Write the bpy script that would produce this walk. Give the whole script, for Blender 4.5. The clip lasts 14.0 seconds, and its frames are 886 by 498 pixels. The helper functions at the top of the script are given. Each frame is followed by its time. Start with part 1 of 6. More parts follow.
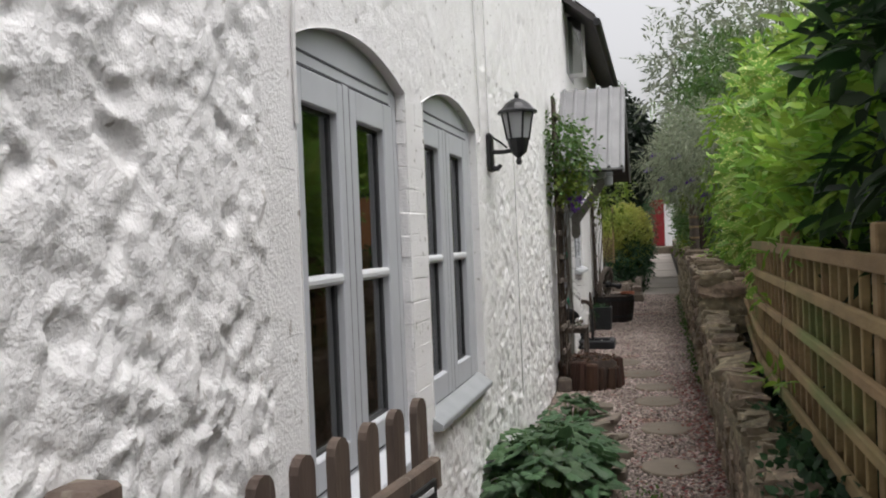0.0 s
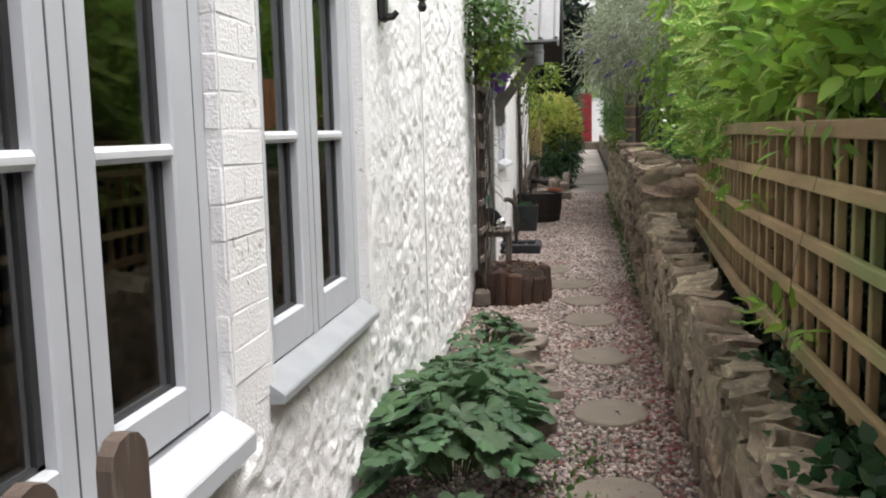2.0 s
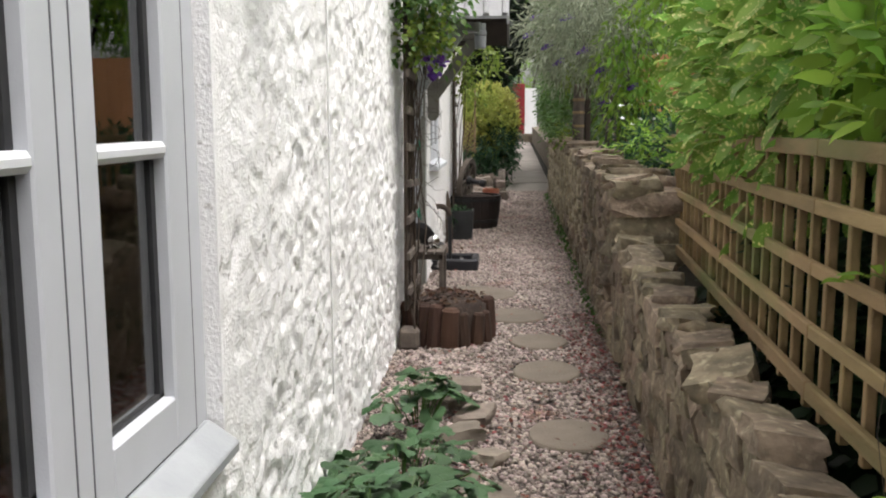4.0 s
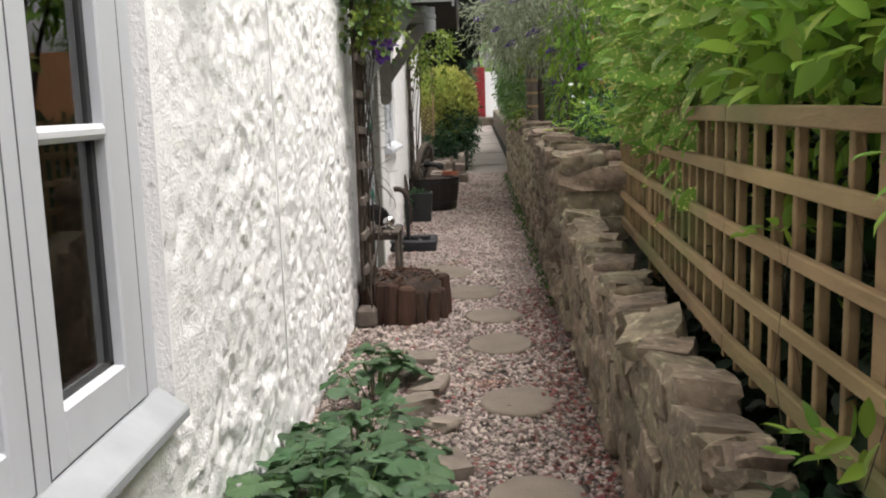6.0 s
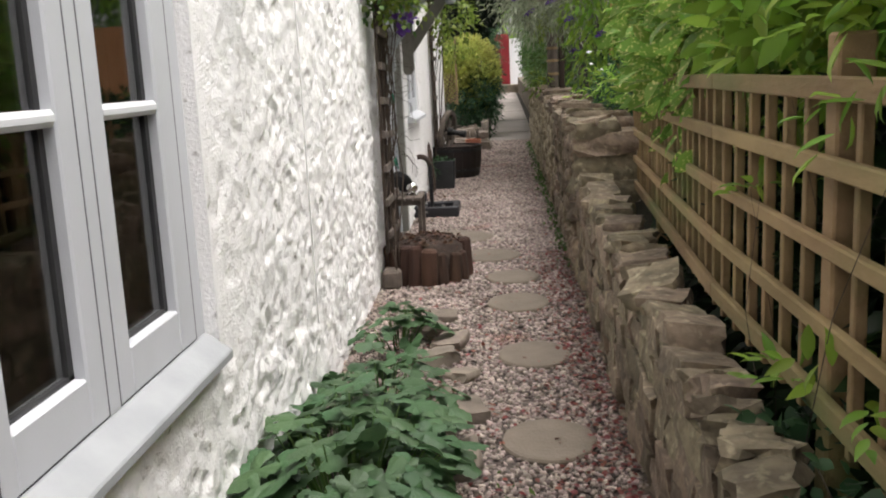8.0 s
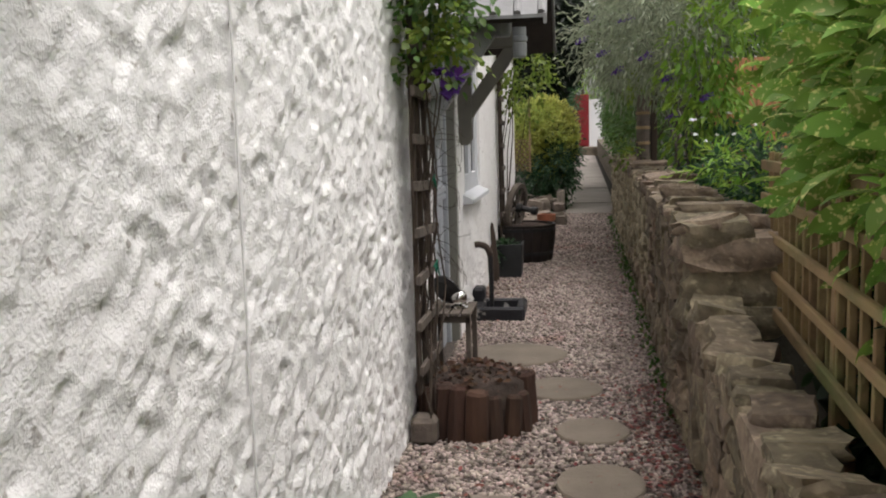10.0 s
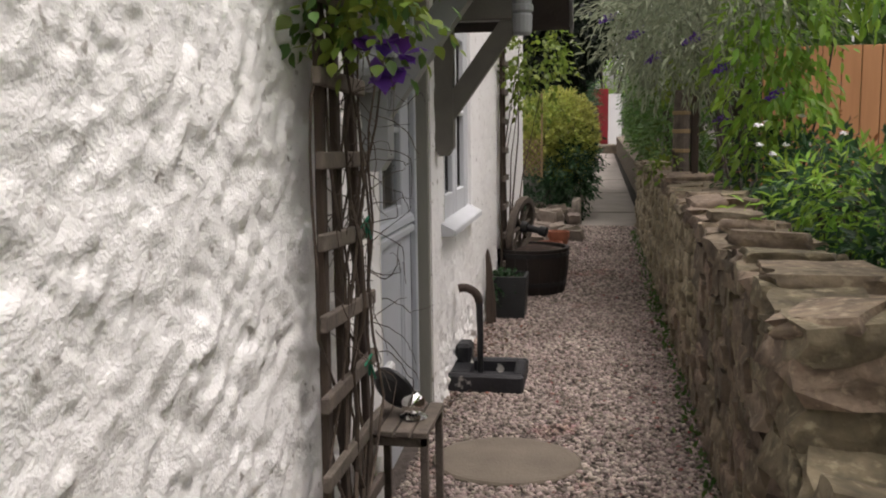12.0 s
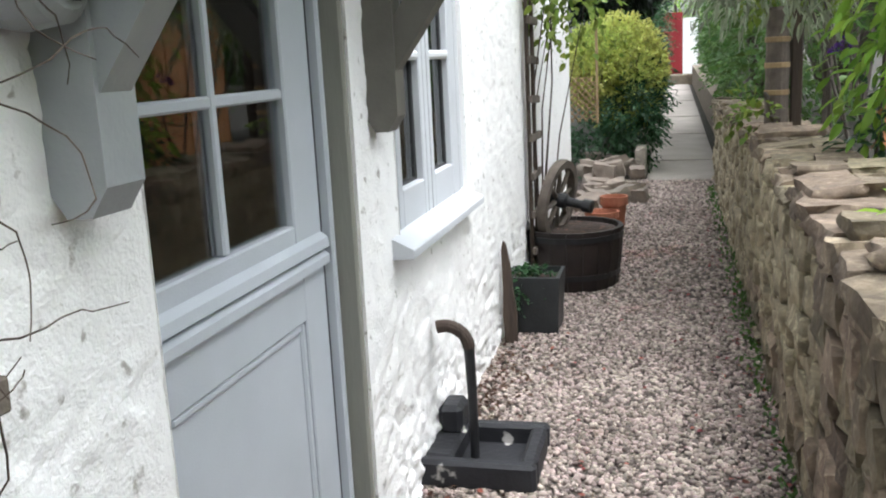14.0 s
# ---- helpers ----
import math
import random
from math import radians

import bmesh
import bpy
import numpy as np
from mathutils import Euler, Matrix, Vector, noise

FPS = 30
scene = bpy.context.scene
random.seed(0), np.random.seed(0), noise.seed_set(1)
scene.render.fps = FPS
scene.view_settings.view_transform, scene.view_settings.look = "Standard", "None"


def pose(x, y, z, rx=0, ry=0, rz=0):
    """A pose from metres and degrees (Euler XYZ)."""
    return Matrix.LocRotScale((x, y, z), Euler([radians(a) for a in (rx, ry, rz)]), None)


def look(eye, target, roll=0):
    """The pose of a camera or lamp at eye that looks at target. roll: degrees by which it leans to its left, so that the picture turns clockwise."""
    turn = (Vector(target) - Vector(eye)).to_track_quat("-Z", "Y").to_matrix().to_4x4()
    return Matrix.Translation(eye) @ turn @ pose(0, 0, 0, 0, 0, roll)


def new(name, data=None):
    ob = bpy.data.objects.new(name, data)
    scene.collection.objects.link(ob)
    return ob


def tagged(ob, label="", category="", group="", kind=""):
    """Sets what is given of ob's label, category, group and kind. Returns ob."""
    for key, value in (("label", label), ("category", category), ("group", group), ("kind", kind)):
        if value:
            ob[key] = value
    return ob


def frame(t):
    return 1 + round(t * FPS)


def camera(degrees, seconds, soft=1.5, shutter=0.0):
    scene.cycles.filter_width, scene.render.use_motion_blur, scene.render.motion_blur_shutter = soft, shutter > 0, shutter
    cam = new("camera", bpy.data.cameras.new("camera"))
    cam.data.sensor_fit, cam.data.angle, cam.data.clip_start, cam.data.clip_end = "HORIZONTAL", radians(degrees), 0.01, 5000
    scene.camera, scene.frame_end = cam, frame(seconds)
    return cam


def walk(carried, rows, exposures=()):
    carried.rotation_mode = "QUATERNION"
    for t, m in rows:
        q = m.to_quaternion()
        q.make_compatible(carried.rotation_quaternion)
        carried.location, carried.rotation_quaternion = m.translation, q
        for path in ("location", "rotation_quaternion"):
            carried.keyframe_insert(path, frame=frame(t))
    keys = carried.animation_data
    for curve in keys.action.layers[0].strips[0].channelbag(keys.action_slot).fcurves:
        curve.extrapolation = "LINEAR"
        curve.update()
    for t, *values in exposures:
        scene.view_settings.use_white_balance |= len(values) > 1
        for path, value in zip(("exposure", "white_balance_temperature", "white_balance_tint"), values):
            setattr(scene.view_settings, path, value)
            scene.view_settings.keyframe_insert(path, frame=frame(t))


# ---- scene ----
cam = camera(51.4, 14.0, soft=2.0)
METRES, EYE, TILT, LEAN, TURN = 9.0, 1.47, 0.0, 0.0, 13.2
ROWS = [
    (0.0, 0.0, 0.0, 0.0, -0.02, -0.57, 2.37),
    (0.5, 0.0006, 0.0124, -0.0038, -1.18, -3.11, 1.75),
    (1.0, 0.0022, 0.0496, -0.0052, -2.84, -3.6, 1.51),
    (1.5, 0.0113, 0.0992, -0.0083, -4.86, -4.94, 1.54),
    (2.0, 0.0238, 0.1551, -0.009, -4.66, -7.27, 1.42),
    (2.5, 0.0283, 0.209, -0.0069, -4.76, -8.24, 0.71),
    (3.0, 0.0356, 0.2557, -0.0065, -4.3, -8.44, 0.82),
    (3.5, 0.0427, 0.2896, -0.0045, -5.14, -8.22, 0.45),
    (4.0, 0.0428, 0.3144, -0.0024, -9.05, -8.11, 0.1),
    (6.5, 0.0513, 0.2818, -0.0057, -11.33, -9.85, 1.8),
    (7.0, 0.0511, 0.2612, -0.0055, -10.84, -11.48, 2.29),
    (7.5, 0.0508, 0.2562, -0.004, -10.62, -11.22, 2.45),
    (8.0, 0.0484, 0.2657, -0.0036, -9.72, -10.9, 2.67),
    (8.5, 0.0511, 0.3022, 0.0023, -7.68, -7.21, 3.25),
    (11.0, 0.1155, 0.5508, 0.0081, -3.95, -7.37, 0.91),
    (11.5, 0.1196, 0.5999, 0.0135, -3.99, -7.53, 0.6),
    (12.0, 0.1318, 0.6452, 0.0121, -3.89, -7.7, 0.72),
    (12.5, 0.1475, 0.6956, 0.015, -2.91, -8.18, 0.81),
    (13.0, 0.1637, 0.7483, 0.0147, -2.63, -9.21, 2.29),
    (13.5, 0.1807, 0.797, 0.0177, -0.97, -10.82, 2.6),
    (14.0, 0.1891, 0.8475, 0.0169, 0.44, -11.58, 2.84),
]
# ---- the walk ----
EXPOSE = [(0.0, -0.87, 6500, 12), (1.0, -0.5, 6500, 12), (2.0, -0.2, 6500, 12), (3.5, -0.22, 6550, 12), (4.0, -0.17, 6600, 12), (8.0, -0.18, 6700, 13), (8.7, -0.3, 6700, 13), (10.8, -0.68, 6700, 14), (12.5, -0.6, 6950, 17), (13.0, -0.2, 6800, 14), (14.0, 0.37, 6100, 8)]
walk(cam, [(t, pose(0, 0, EYE, TILT, LEAN, TURN) @ pose(METRES * x, METRES * y, METRES * z, 90 + pitch, roll, yaw)) for t, x, y, z, yaw, pitch, roll in ROWS], EXPOSE)

# ---- light: an overcast sky ----
world = bpy.data.worlds.new("overcast_sky")
scene.world = world
world.use_nodes = True
wn, wl = world.node_tree.nodes, world.node_tree.links
wn.clear()
sky = wn.new("ShaderNodeTexSky")
sky.sky_type, sky.sun_disc = "NISHITA", False
sky.sun_elevation, sky.sun_rotation = radians(73), radians(112)
sky.air_density, sky.dust_density, sky.ozone_density = 1.0, 6.0, 1.0
grey = wn.new("ShaderNodeHueSaturation")
grey.inputs["Saturation"].default_value, grey.inputs["Value"].default_value = 0.10, 3.0
bg = wn.new("ShaderNodeBackground")
bg.inputs["Strength"].default_value = 0.15
wo = wn.new("ShaderNodeOutputWorld")
wl.new(sky.outputs["Color"], grey.inputs["Color"])
wl.new(grey.outputs["Color"], bg.inputs["Color"])
wl.new(bg.outputs["Background"], wo.inputs["Surface"])
sun = new("sun", bpy.data.lights.new("sun", "SUN"))
sun.data.energy, sun.data.angle, sun.data.color = 0.8, radians(50), (1.0, 0.97, 0.93)
sun.matrix_world = look((2.5, 7, 9), (0, 8, 0))


# ---- materials ----
def material(name, c1, c2, scale=6.0, rough=0.8, bump=0.0, bump_scale=60.0, metal=0.0, c3=None, scale3=25.0, cut=0.62, rand=0.0, island=0.0, stretch=(1, 1, 1), spec=0.4, soft=0.08, trans=0.0):
    """Two mottled colours, sparse marks in c3, fine relief; rand and island vary value from piece to piece."""
    m = bpy.data.materials.new(name)
    m.use_nodes = True
    n, l = m.node_tree.nodes, m.node_tree.links
    p = n["Principled BSDF"]
    p.inputs["Roughness"].default_value, p.inputs["Metallic"].default_value = rough, metal
    p.inputs["Specular IOR Level"].default_value = spec
    geo = n.new("ShaderNodeNewGeometry")
    mp = n.new("ShaderNodeMapping")
    mp.inputs["Scale"].default_value = stretch
    l.new(geo.outputs["Position"], mp.inputs["Vector"])
    info = n.new("ShaderNodeObjectInfo")

    def tex(s, detail=4.0):
        t = n.new("ShaderNodeTexNoise")
        t.inputs["Scale"].default_value, t.inputs["Detail"].default_value = s, detail
        l.new(mp.outputs["Vector"], t.inputs["Vector"])
        return t.outputs["Fac"]

    def mix(a, b, f):
        x = n.new("ShaderNodeMix")
        x.data_type = "RGBA"
        for k, v in ((0, f), (6, a), (7, b)):
            if hasattr(v, "is_linked"):
                l.new(v, x.inputs[k])
            else:
                x.inputs[k].default_value = (*v, 1) if k else v
        return x.outputs[2]

    def steps(v, a, b):
        r = n.new("ShaderNodeMapRange")
        r.inputs[1].default_value, r.inputs[2].default_value = a, b
        l.new(v, r.inputs[0])
        return r.outputs[0]

    col = mix(c1, c2, steps(tex(scale), 0.3, 0.7))
    if c3:
        col = mix(col, c3, steps(tex(scale3, 5.0), cut, cut + soft))
    for amount, source in ((rand, info.outputs["Random"]), (island, geo.outputs["Random Per Island"])):
        if amount:
            h = n.new("ShaderNodeHueSaturation")
            l.new(steps(source, 0, 1), h.inputs["Value"])
            rr = h.inputs["Value"].links[0].from_node
            rr.inputs[3].default_value, rr.inputs[4].default_value = 1 - amount, 1 + amount
            m2 = n.new("ShaderNodeMath")
            m2.operation = "MULTIPLY"
            m2.inputs[1].default_value = 7.31
            l.new(source, m2.inputs[0])
            fr = n.new("ShaderNodeMath")
            fr.operation = "FRACT"
            l.new(m2.outputs[0], fr.inputs[0])
            l.new(steps(fr.outputs[0], 0, 1), h.inputs["Hue"])
            rr = h.inputs["Hue"].links[0].from_node
            rr.inputs[3].default_value, rr.inputs[4].default_value = 0.5 - amount * 0.05, 0.5 + amount * 0.05
            l.new(col, h.inputs["Color"])
            col = h.outputs["Color"]
    l.new(col, p.inputs["Base Color"])
    if bump:
        b = n.new("ShaderNodeBump")
        b.inputs["Strength"].default_value, b.inputs["Distance"].default_value = bump, 0.01
        l.new(tex(bump_scale, 6.0), b.inputs["Height"])
        l.new(b.outputs["Normal"], p.inputs["Normal"])
    if trans:
        t = n.new("ShaderNodeBsdfTranslucent")
        l.new(col, t.inputs["Color"])
        ms = n.new("ShaderNodeMixShader")
        ms.inputs[0].default_value = trans
        l.new(p.outputs[0], ms.inputs[1])
        l.new(t.outputs[0], ms.inputs[2])
        l.new(ms.outputs[0], n["Material Output"].inputs["Surface"])
    return m


def glass_material(name):
    m = bpy.data.materials.new(name)
    m.use_nodes = True
    n, l = m.node_tree.nodes, m.node_tree.links
    n.remove(n["Principled BSDF"])
    f = n.new("ShaderNodeFresnel")
    f.inputs["IOR"].default_value = 2.1
    g, t, ms = n.new("ShaderNodeBsdfGlossy"), n.new("ShaderNodeBsdfTransparent"), n.new("ShaderNodeMixShader")
    g.inputs["Roughness"].default_value = 0.02
    t.inputs["Color"].default_value = (0.8, 0.83, 0.82, 1)
    l.new(f.outputs[0], ms.inputs[0])
    l.new(t.outputs[0], ms.inputs[1])
    l.new(g.outputs[0], ms.inputs[2])
    l.new(ms.outputs[0], n["Material Output"].inputs["Surface"])
    return m


# Grey flecks colour in both bare stone and the shadows of small chips.
M_RENDER = material("whitewash", (0.87, 0.86, 0.855), (0.81, 0.795, 0.785), 3.0, 0.88, 0.52, 105, c3=(0.42, 0.395, 0.37), scale3=22, cut=0.64, soft=0.07)
M_GREY = material("grey_paint", (0.45, 0.475, 0.515), (0.415, 0.44, 0.475), 5.0, 0.45, 0.08, 180)
M_FRAME = material("pale_window_paint", (0.54, 0.555, 0.585), (0.50, 0.515, 0.54), 5.0, 0.45, 0.08, 180)
# Dark copy of the pale bracket paint; the roof's shade is in its colour.
M_SHADEWOOD = material("shaded_bracket_paint", (0.155, 0.145, 0.125), (0.115, 0.108, 0.095), 7, 0.6, 0.15, 90)
M_JAMB = material("olive_grey_jamb_paint", (0.25, 0.245, 0.215), (0.19, 0.185, 0.16), 7, 0.7, 0.2, 90, stretch=(1, 1, 0.2))
# Shade under the canopy is put into this near-black brown.
M_SOFFIT = material("shaded_soffit_boards", (0.05, 0.04, 0.035), (0.035, 0.028, 0.025), 9, 0.8, 0.3, 50)
# Dark colour of the strips that draw shadow lines in the joinery.
M_GROOVE = material("shadow_gap", (0.10, 0.10, 0.11), (0.08, 0.08, 0.09), 20, 0.8)
M_WBAR = material("pale_bar_paint", (0.66, 0.67, 0.69), (0.60, 0.61, 0.63), 9, 0.4)
M_SEAL = material("black_gasket", (0.02, 0.02, 0.022), (0.03, 0.03, 0.03), 20, 0.5)
M_GLASS = glass_material("window_glass")
# Indoor dimness is painted in: walls, floor and ceiling are all near black.
M_ROOM = material("room_painted_dim", (0.06, 0.055, 0.05), (0.04, 0.038, 0.036), 1.5, 0.9)
M_CURTAIN = material("curtain_cloth", (0.34, 0.32, 0.31), (0.25, 0.23, 0.22), 4, 0.9, stretch=(1, 30, 1))
M_SILLW = material("white_sill", (0.74, 0.73, 0.72), (0.66, 0.65, 0.64), 8, 0.7, 0.3, 90)
M_GREYSTONE = material("grey_lead", (0.27, 0.27, 0.275), (0.20, 0.20, 0.205), 5, 0.6, 0.3, 40, stretch=(1, 1, 0.3))
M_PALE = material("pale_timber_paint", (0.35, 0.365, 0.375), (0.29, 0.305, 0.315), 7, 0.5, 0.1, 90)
M_SLATE = material("roof_slate", (0.07, 0.065, 0.065), (0.10, 0.09, 0.09), 8, 0.7, 0.3, 40)
M_BLACK = material("black_lacquer", (0.012, 0.012, 0.013), (0.02, 0.02, 0.022), 30, 0.4, 0.1, 80)
M_LAMPG = material("frosted_glass", (0.62, 0.63, 0.64), (0.55, 0.56, 0.57), 12, 0.25, spec=0.6, trans=0.4)
M_STONE = material("rubble_stone", (0.265, 0.21, 0.148), (0.115, 0.092, 0.066), 14, 0.9, 1.0, 30, c3=(0.40, 0.335, 0.235), scale3=26, cut=0.55, soft=0.2, rand=0.36)
M_CAP = material("coping_stone", (0.22, 0.195, 0.16), (0.14, 0.12, 0.10), 9, 0.9, 0.9, 50, c3=(0.36, 0.32, 0.23), scale3=20, cut=0.55, soft=0.15, rand=0.22)
M_MORTAR = material("lime_mortar", (0.19, 0.157, 0.115), (0.11, 0.09, 0.068), 9, 0.95, 1.0, 60, c3=(0.13, 0.11, 0.085), scale3=16, cut=0.55)
M_GROUND = material("gravel_bed", (0.11, 0.088, 0.078), (0.06, 0.05, 0.043), 30, 0.95, 1.0, 90, c3=(0.09, 0.085, 0.05), scale3=3, cut=0.6, soft=0.2)
M_CHIP = material("gravel_chips", (0.345, 0.285, 0.252), (0.225, 0.18, 0.16), 2.0, 0.85, c3=(0.27, 0.15, 0.125), scale3=2.2, cut=0.62, soft=0.15, island=0.62)
M_STEP = material("stepping_stone", (0.205, 0.172, 0.135), (0.16, 0.133, 0.105), 7, 0.85, 0.5, 70, rand=0.08)
M_SLAB = material("path_slab", (0.29, 0.26, 0.235), (0.23, 0.205, 0.185), 2.5, 0.9, 0.4, 50, rand=0.1)
M_WOOD = material("trellis_wood", (0.325, 0.228, 0.113), (0.21, 0.143, 0.07), 12, 0.8, 0.5, 60, c3=(0.17, 0.20, 0.07), scale3=3.0, cut=0.52, soft=0.2, rand=0.18, stretch=(1, 0.25, 1))
M_DWOOD = material("weathered_wood", (0.075, 0.052, 0.038), (0.04, 0.03, 0.024), 14, 0.85, 0.6, 70, rand=0.2, stretch=(1, 1, 0.2))
M_GATE = material("gate_timber", (0.125, 0.09, 0.07), (0.075, 0.055, 0.045), 14, 0.7, 0.4, 70, rand=0.15, stretch=(1, 1, 0.15), c3=(0.19, 0.16, 0.13), scale3=20, cut=0.6)
M_GREYWOOD = material("silvered_wood", (0.15, 0.122, 0.10), (0.085, 0.07, 0.06), 16, 0.85, 0.5, 80, rand=0.15)
M_LOG = material("log_bark", (0.085, 0.043, 0.027), (0.028, 0.016, 0.011), 10, 0.9, 0.8, 40, rand=0.25, stretch=(1, 1, 0.25))
M_SOIL = material("potting_soil", (0.05, 0.034, 0.026), (0.03, 0.022, 0.018), 18, 0.95, 1.0, 50, c3=(0.14, 0.07, 0.05), scale3=30, cut=0.6)
M_TUB = material("barrel_oak", (0.024, 0.016, 0.014), (0.013, 0.010, 0.009), 8, 0.6, 0.4, 50)
M_POT = material("black_planter", (0.028, 0.03, 0.032), (0.018, 0.02, 0.021), 10, 0.5, 0.2, 60)
M_TROUGH = material("dark_stone_trough", (0.020, 0.020, 0.024), (0.012, 0.012, 0.015), 9, 0.6, 0.4, 50, c3=(0.42, 0.40, 0.38), scale3=8, cut=0.66, soft=0.04)
M_TERRA = material("terracotta", (0.34, 0.13, 0.075), (0.27, 0.10, 0.06), 10, 0.85, 0.2, 60)
M_STEEL = material("polished_steel", (0.75, 0.74, 0.72), (0.68, 0.67, 0.66), 10, 0.12, metal=1.0)
M_RED = material("red_door_paint", (0.23, 0.018, 0.022), (0.19, 0.014, 0.018), 3, 0.5)
M_WHITE = material("white_plastic", (0.8, 0.8, 0.8), (0.76, 0.76, 0.77), 6, 0.35)
M_CABLE = material("painted_cable", (0.74, 0.73, 0.72), (0.66, 0.65, 0.64), 20, 0.6)
M_STEM = material("vine_stem", (0.085, 0.062, 0.046), (0.045, 0.034, 0.027), 20, 0.9, 0.4, 80)
M_BARK = material("tree_bark", (0.09, 0.075, 0.06), (0.05, 0.042, 0.035), 10, 0.95, 0.8, 30)
M_TWINE = material("green_twine", (0.02, 0.22, 0.13), (0.015, 0.17, 0.10), 30, 0.8)
M_ORANGE = material("orange_boards", (0.46, 0.225, 0.10), (0.38, 0.18, 0.08), 3, 0.8, 0.3, 40, stretch=(4, 4, 0.4))
M_ROCK = material("rockery_stone", (0.23, 0.19, 0.155), (0.14, 0.115, 0.095), 9, 0.9, 0.7, 40, rand=0.2)
M_TAN = material("tan_lattice_wood", (0.34, 0.24, 0.13), (0.26, 0.18, 0.10), 9, 0.8)
M_SOILG = material("garden_ground", (0.028, 0.022, 0.015), (0.018, 0.018, 0.010), 4, 0.95, 0.8, 30)


def leafy(name, c1, c2, c3=None, cut=0.6, island=0.35, rough=0.42, scale3=60):
    return material(name, c1, c2, 1.6, rough, c3=c3, scale3=scale3, cut=cut, soft=0.03, island=island, spec=0.35, trans=0.46)


L_BRIGHT = leafy("bright_leaf", (0.27, 0.42, 0.06), (0.16, 0.31, 0.046))
L_LAUREL = leafy("spotted_laurel_leaf", (0.26, 0.43, 0.085), (0.165, 0.32, 0.06), c3=(0.72, 0.70, 0.28), cut=0.58)
L_MID = leafy("mid_green_leaf", (0.10, 0.18, 0.045), (0.065, 0.13, 0.035))
L_DARK = leafy("dark_ivy_leaf", (0.042, 0.10, 0.04), (0.026, 0.065, 0.028))
L_GREYL = leafy("grey_green_leaf", (0.30, 0.33, 0.23), (0.20, 0.235, 0.16))
L_LIME = leafy("lime_leaf", (0.20, 0.26, 0.045), (0.13, 0.20, 0.036))
L_GOLD = leafy("golden_privet_leaf", (0.60, 0.59, 0.18), (0.36, 0.44, 0.11))
L_BLACK = leafy("yew_needle", (0.014, 0.024, 0.013), (0.010, 0.017, 0.010))
L_PURPLE = leafy("purple_petal", (0.14, 0.05, 0.34), (0.09, 0.035, 0.24))
# Deep green lowered to near black so the space behind the trellis looks shaded.
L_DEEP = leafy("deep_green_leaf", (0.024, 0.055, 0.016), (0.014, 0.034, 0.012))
L_LITTER = leafy("dry_red_leaf", (0.26, 0.075, 0.065), (0.17, 0.06, 0.05))
L_BROWN = leafy("dry_brown_leaf", (0.13, 0.065, 0.04), (0.07, 0.04, 0.028))
L_RUST = leafy("rusty_leaf", (0.30, 0.12, 0.04), (0.18, 0.10, 0.04))


# ---- building blocks ----
BASE = {}


def gz(y):
    """Height of the path, which climbs gently."""
    return 0.024 * (y - 5.9) if y < 17.6 else 0.281 + 0.0165 * (y - 17.6)


def thing(name, at, label, category, group="", kind=""):
    ob = new(name)
    ob.empty_display_size = 0.05
    ob.location = at
    BASE[ob] = Vector(at)
    return tagged(ob, label, category, group, kind)


def link(name, me, mat, parent=None, label=""):
    ob = new(name, me)
    if mat and not me.materials:
        me.materials.append(mat)
    if parent:
        ob.parent = parent
        BASE[ob] = BASE.get(parent, Vector())
    if label:
        ob["label"] = label
    return ob


def part(name, bm, mat, parent=None, label="", smooth=False):
    me = bpy.data.meshes.new(name)
    bmesh.ops.recalc_face_normals(bm, faces=bm.faces)
    if parent:
        bmesh.ops.translate(bm, verts=bm.verts, vec=-BASE.get(parent, Vector()))
    bm.to_mesh(me)
    bm.free()
    if smooth:
        me.shade_smooth()
    return link(name, me, mat, parent, label)


def raw(name, verts, faces, mat, parent=None, label="", smooth=True, kind=""):
    """A mesh out of arrays: verts n x 3, faces m x k of one size."""
    me = bpy.data.meshes.new(name)
    v = np.asarray(verts, dtype=np.float32)
    if parent:
        v = v - np.array(BASE.get(parent, Vector()), dtype=np.float32)
    f = np.asarray(faces, dtype=np.int32)
    me.vertices.add(len(v))
    me.vertices.foreach_set("co", v.ravel())
    me.loops.add(f.size)
    me.loops.foreach_set("vertex_index", f.ravel())
    me.polygons.add(len(f))
    me.polygons.foreach_set("loop_start", np.arange(len(f), dtype=np.int32) * f.shape[1])
    me.update(calc_edges=True)
    me.validate()
    if smooth:
        me.shade_smooth()
    ob = link(name, me, mat, parent, label)
    if kind:
        ob["kind"] = kind
    return ob


def bx(bm, x0, x1, y0, y1, z0, z1, bevel=0.0, m=None):
    r = bmesh.ops.create_cube(bm, size=1.0)
    vs = r["verts"]
    for v in vs:
        v.co = Vector(((x0 + x1) / 2 + v.co.x * (x1 - x0), (y0 + y1) / 2 + v.co.y * (y1 - y0), (z0 + z1) / 2 + v.co.z * (z1 - z0)))
    if m:
        bmesh.ops.transform(bm, matrix=m, verts=vs)
    if bevel:
        bmesh.ops.bevel(bm, geom=list({e for v in vs for e in v.link_edges}), offset=bevel, segments=1, affect="EDGES")
    return bm


def box(x0, x1, y0, y1, z0, z1, bevel=0.0, m=None):
    return bx(bmesh.new(), x0, x1, y0, y1, z0, z1, bevel, m)


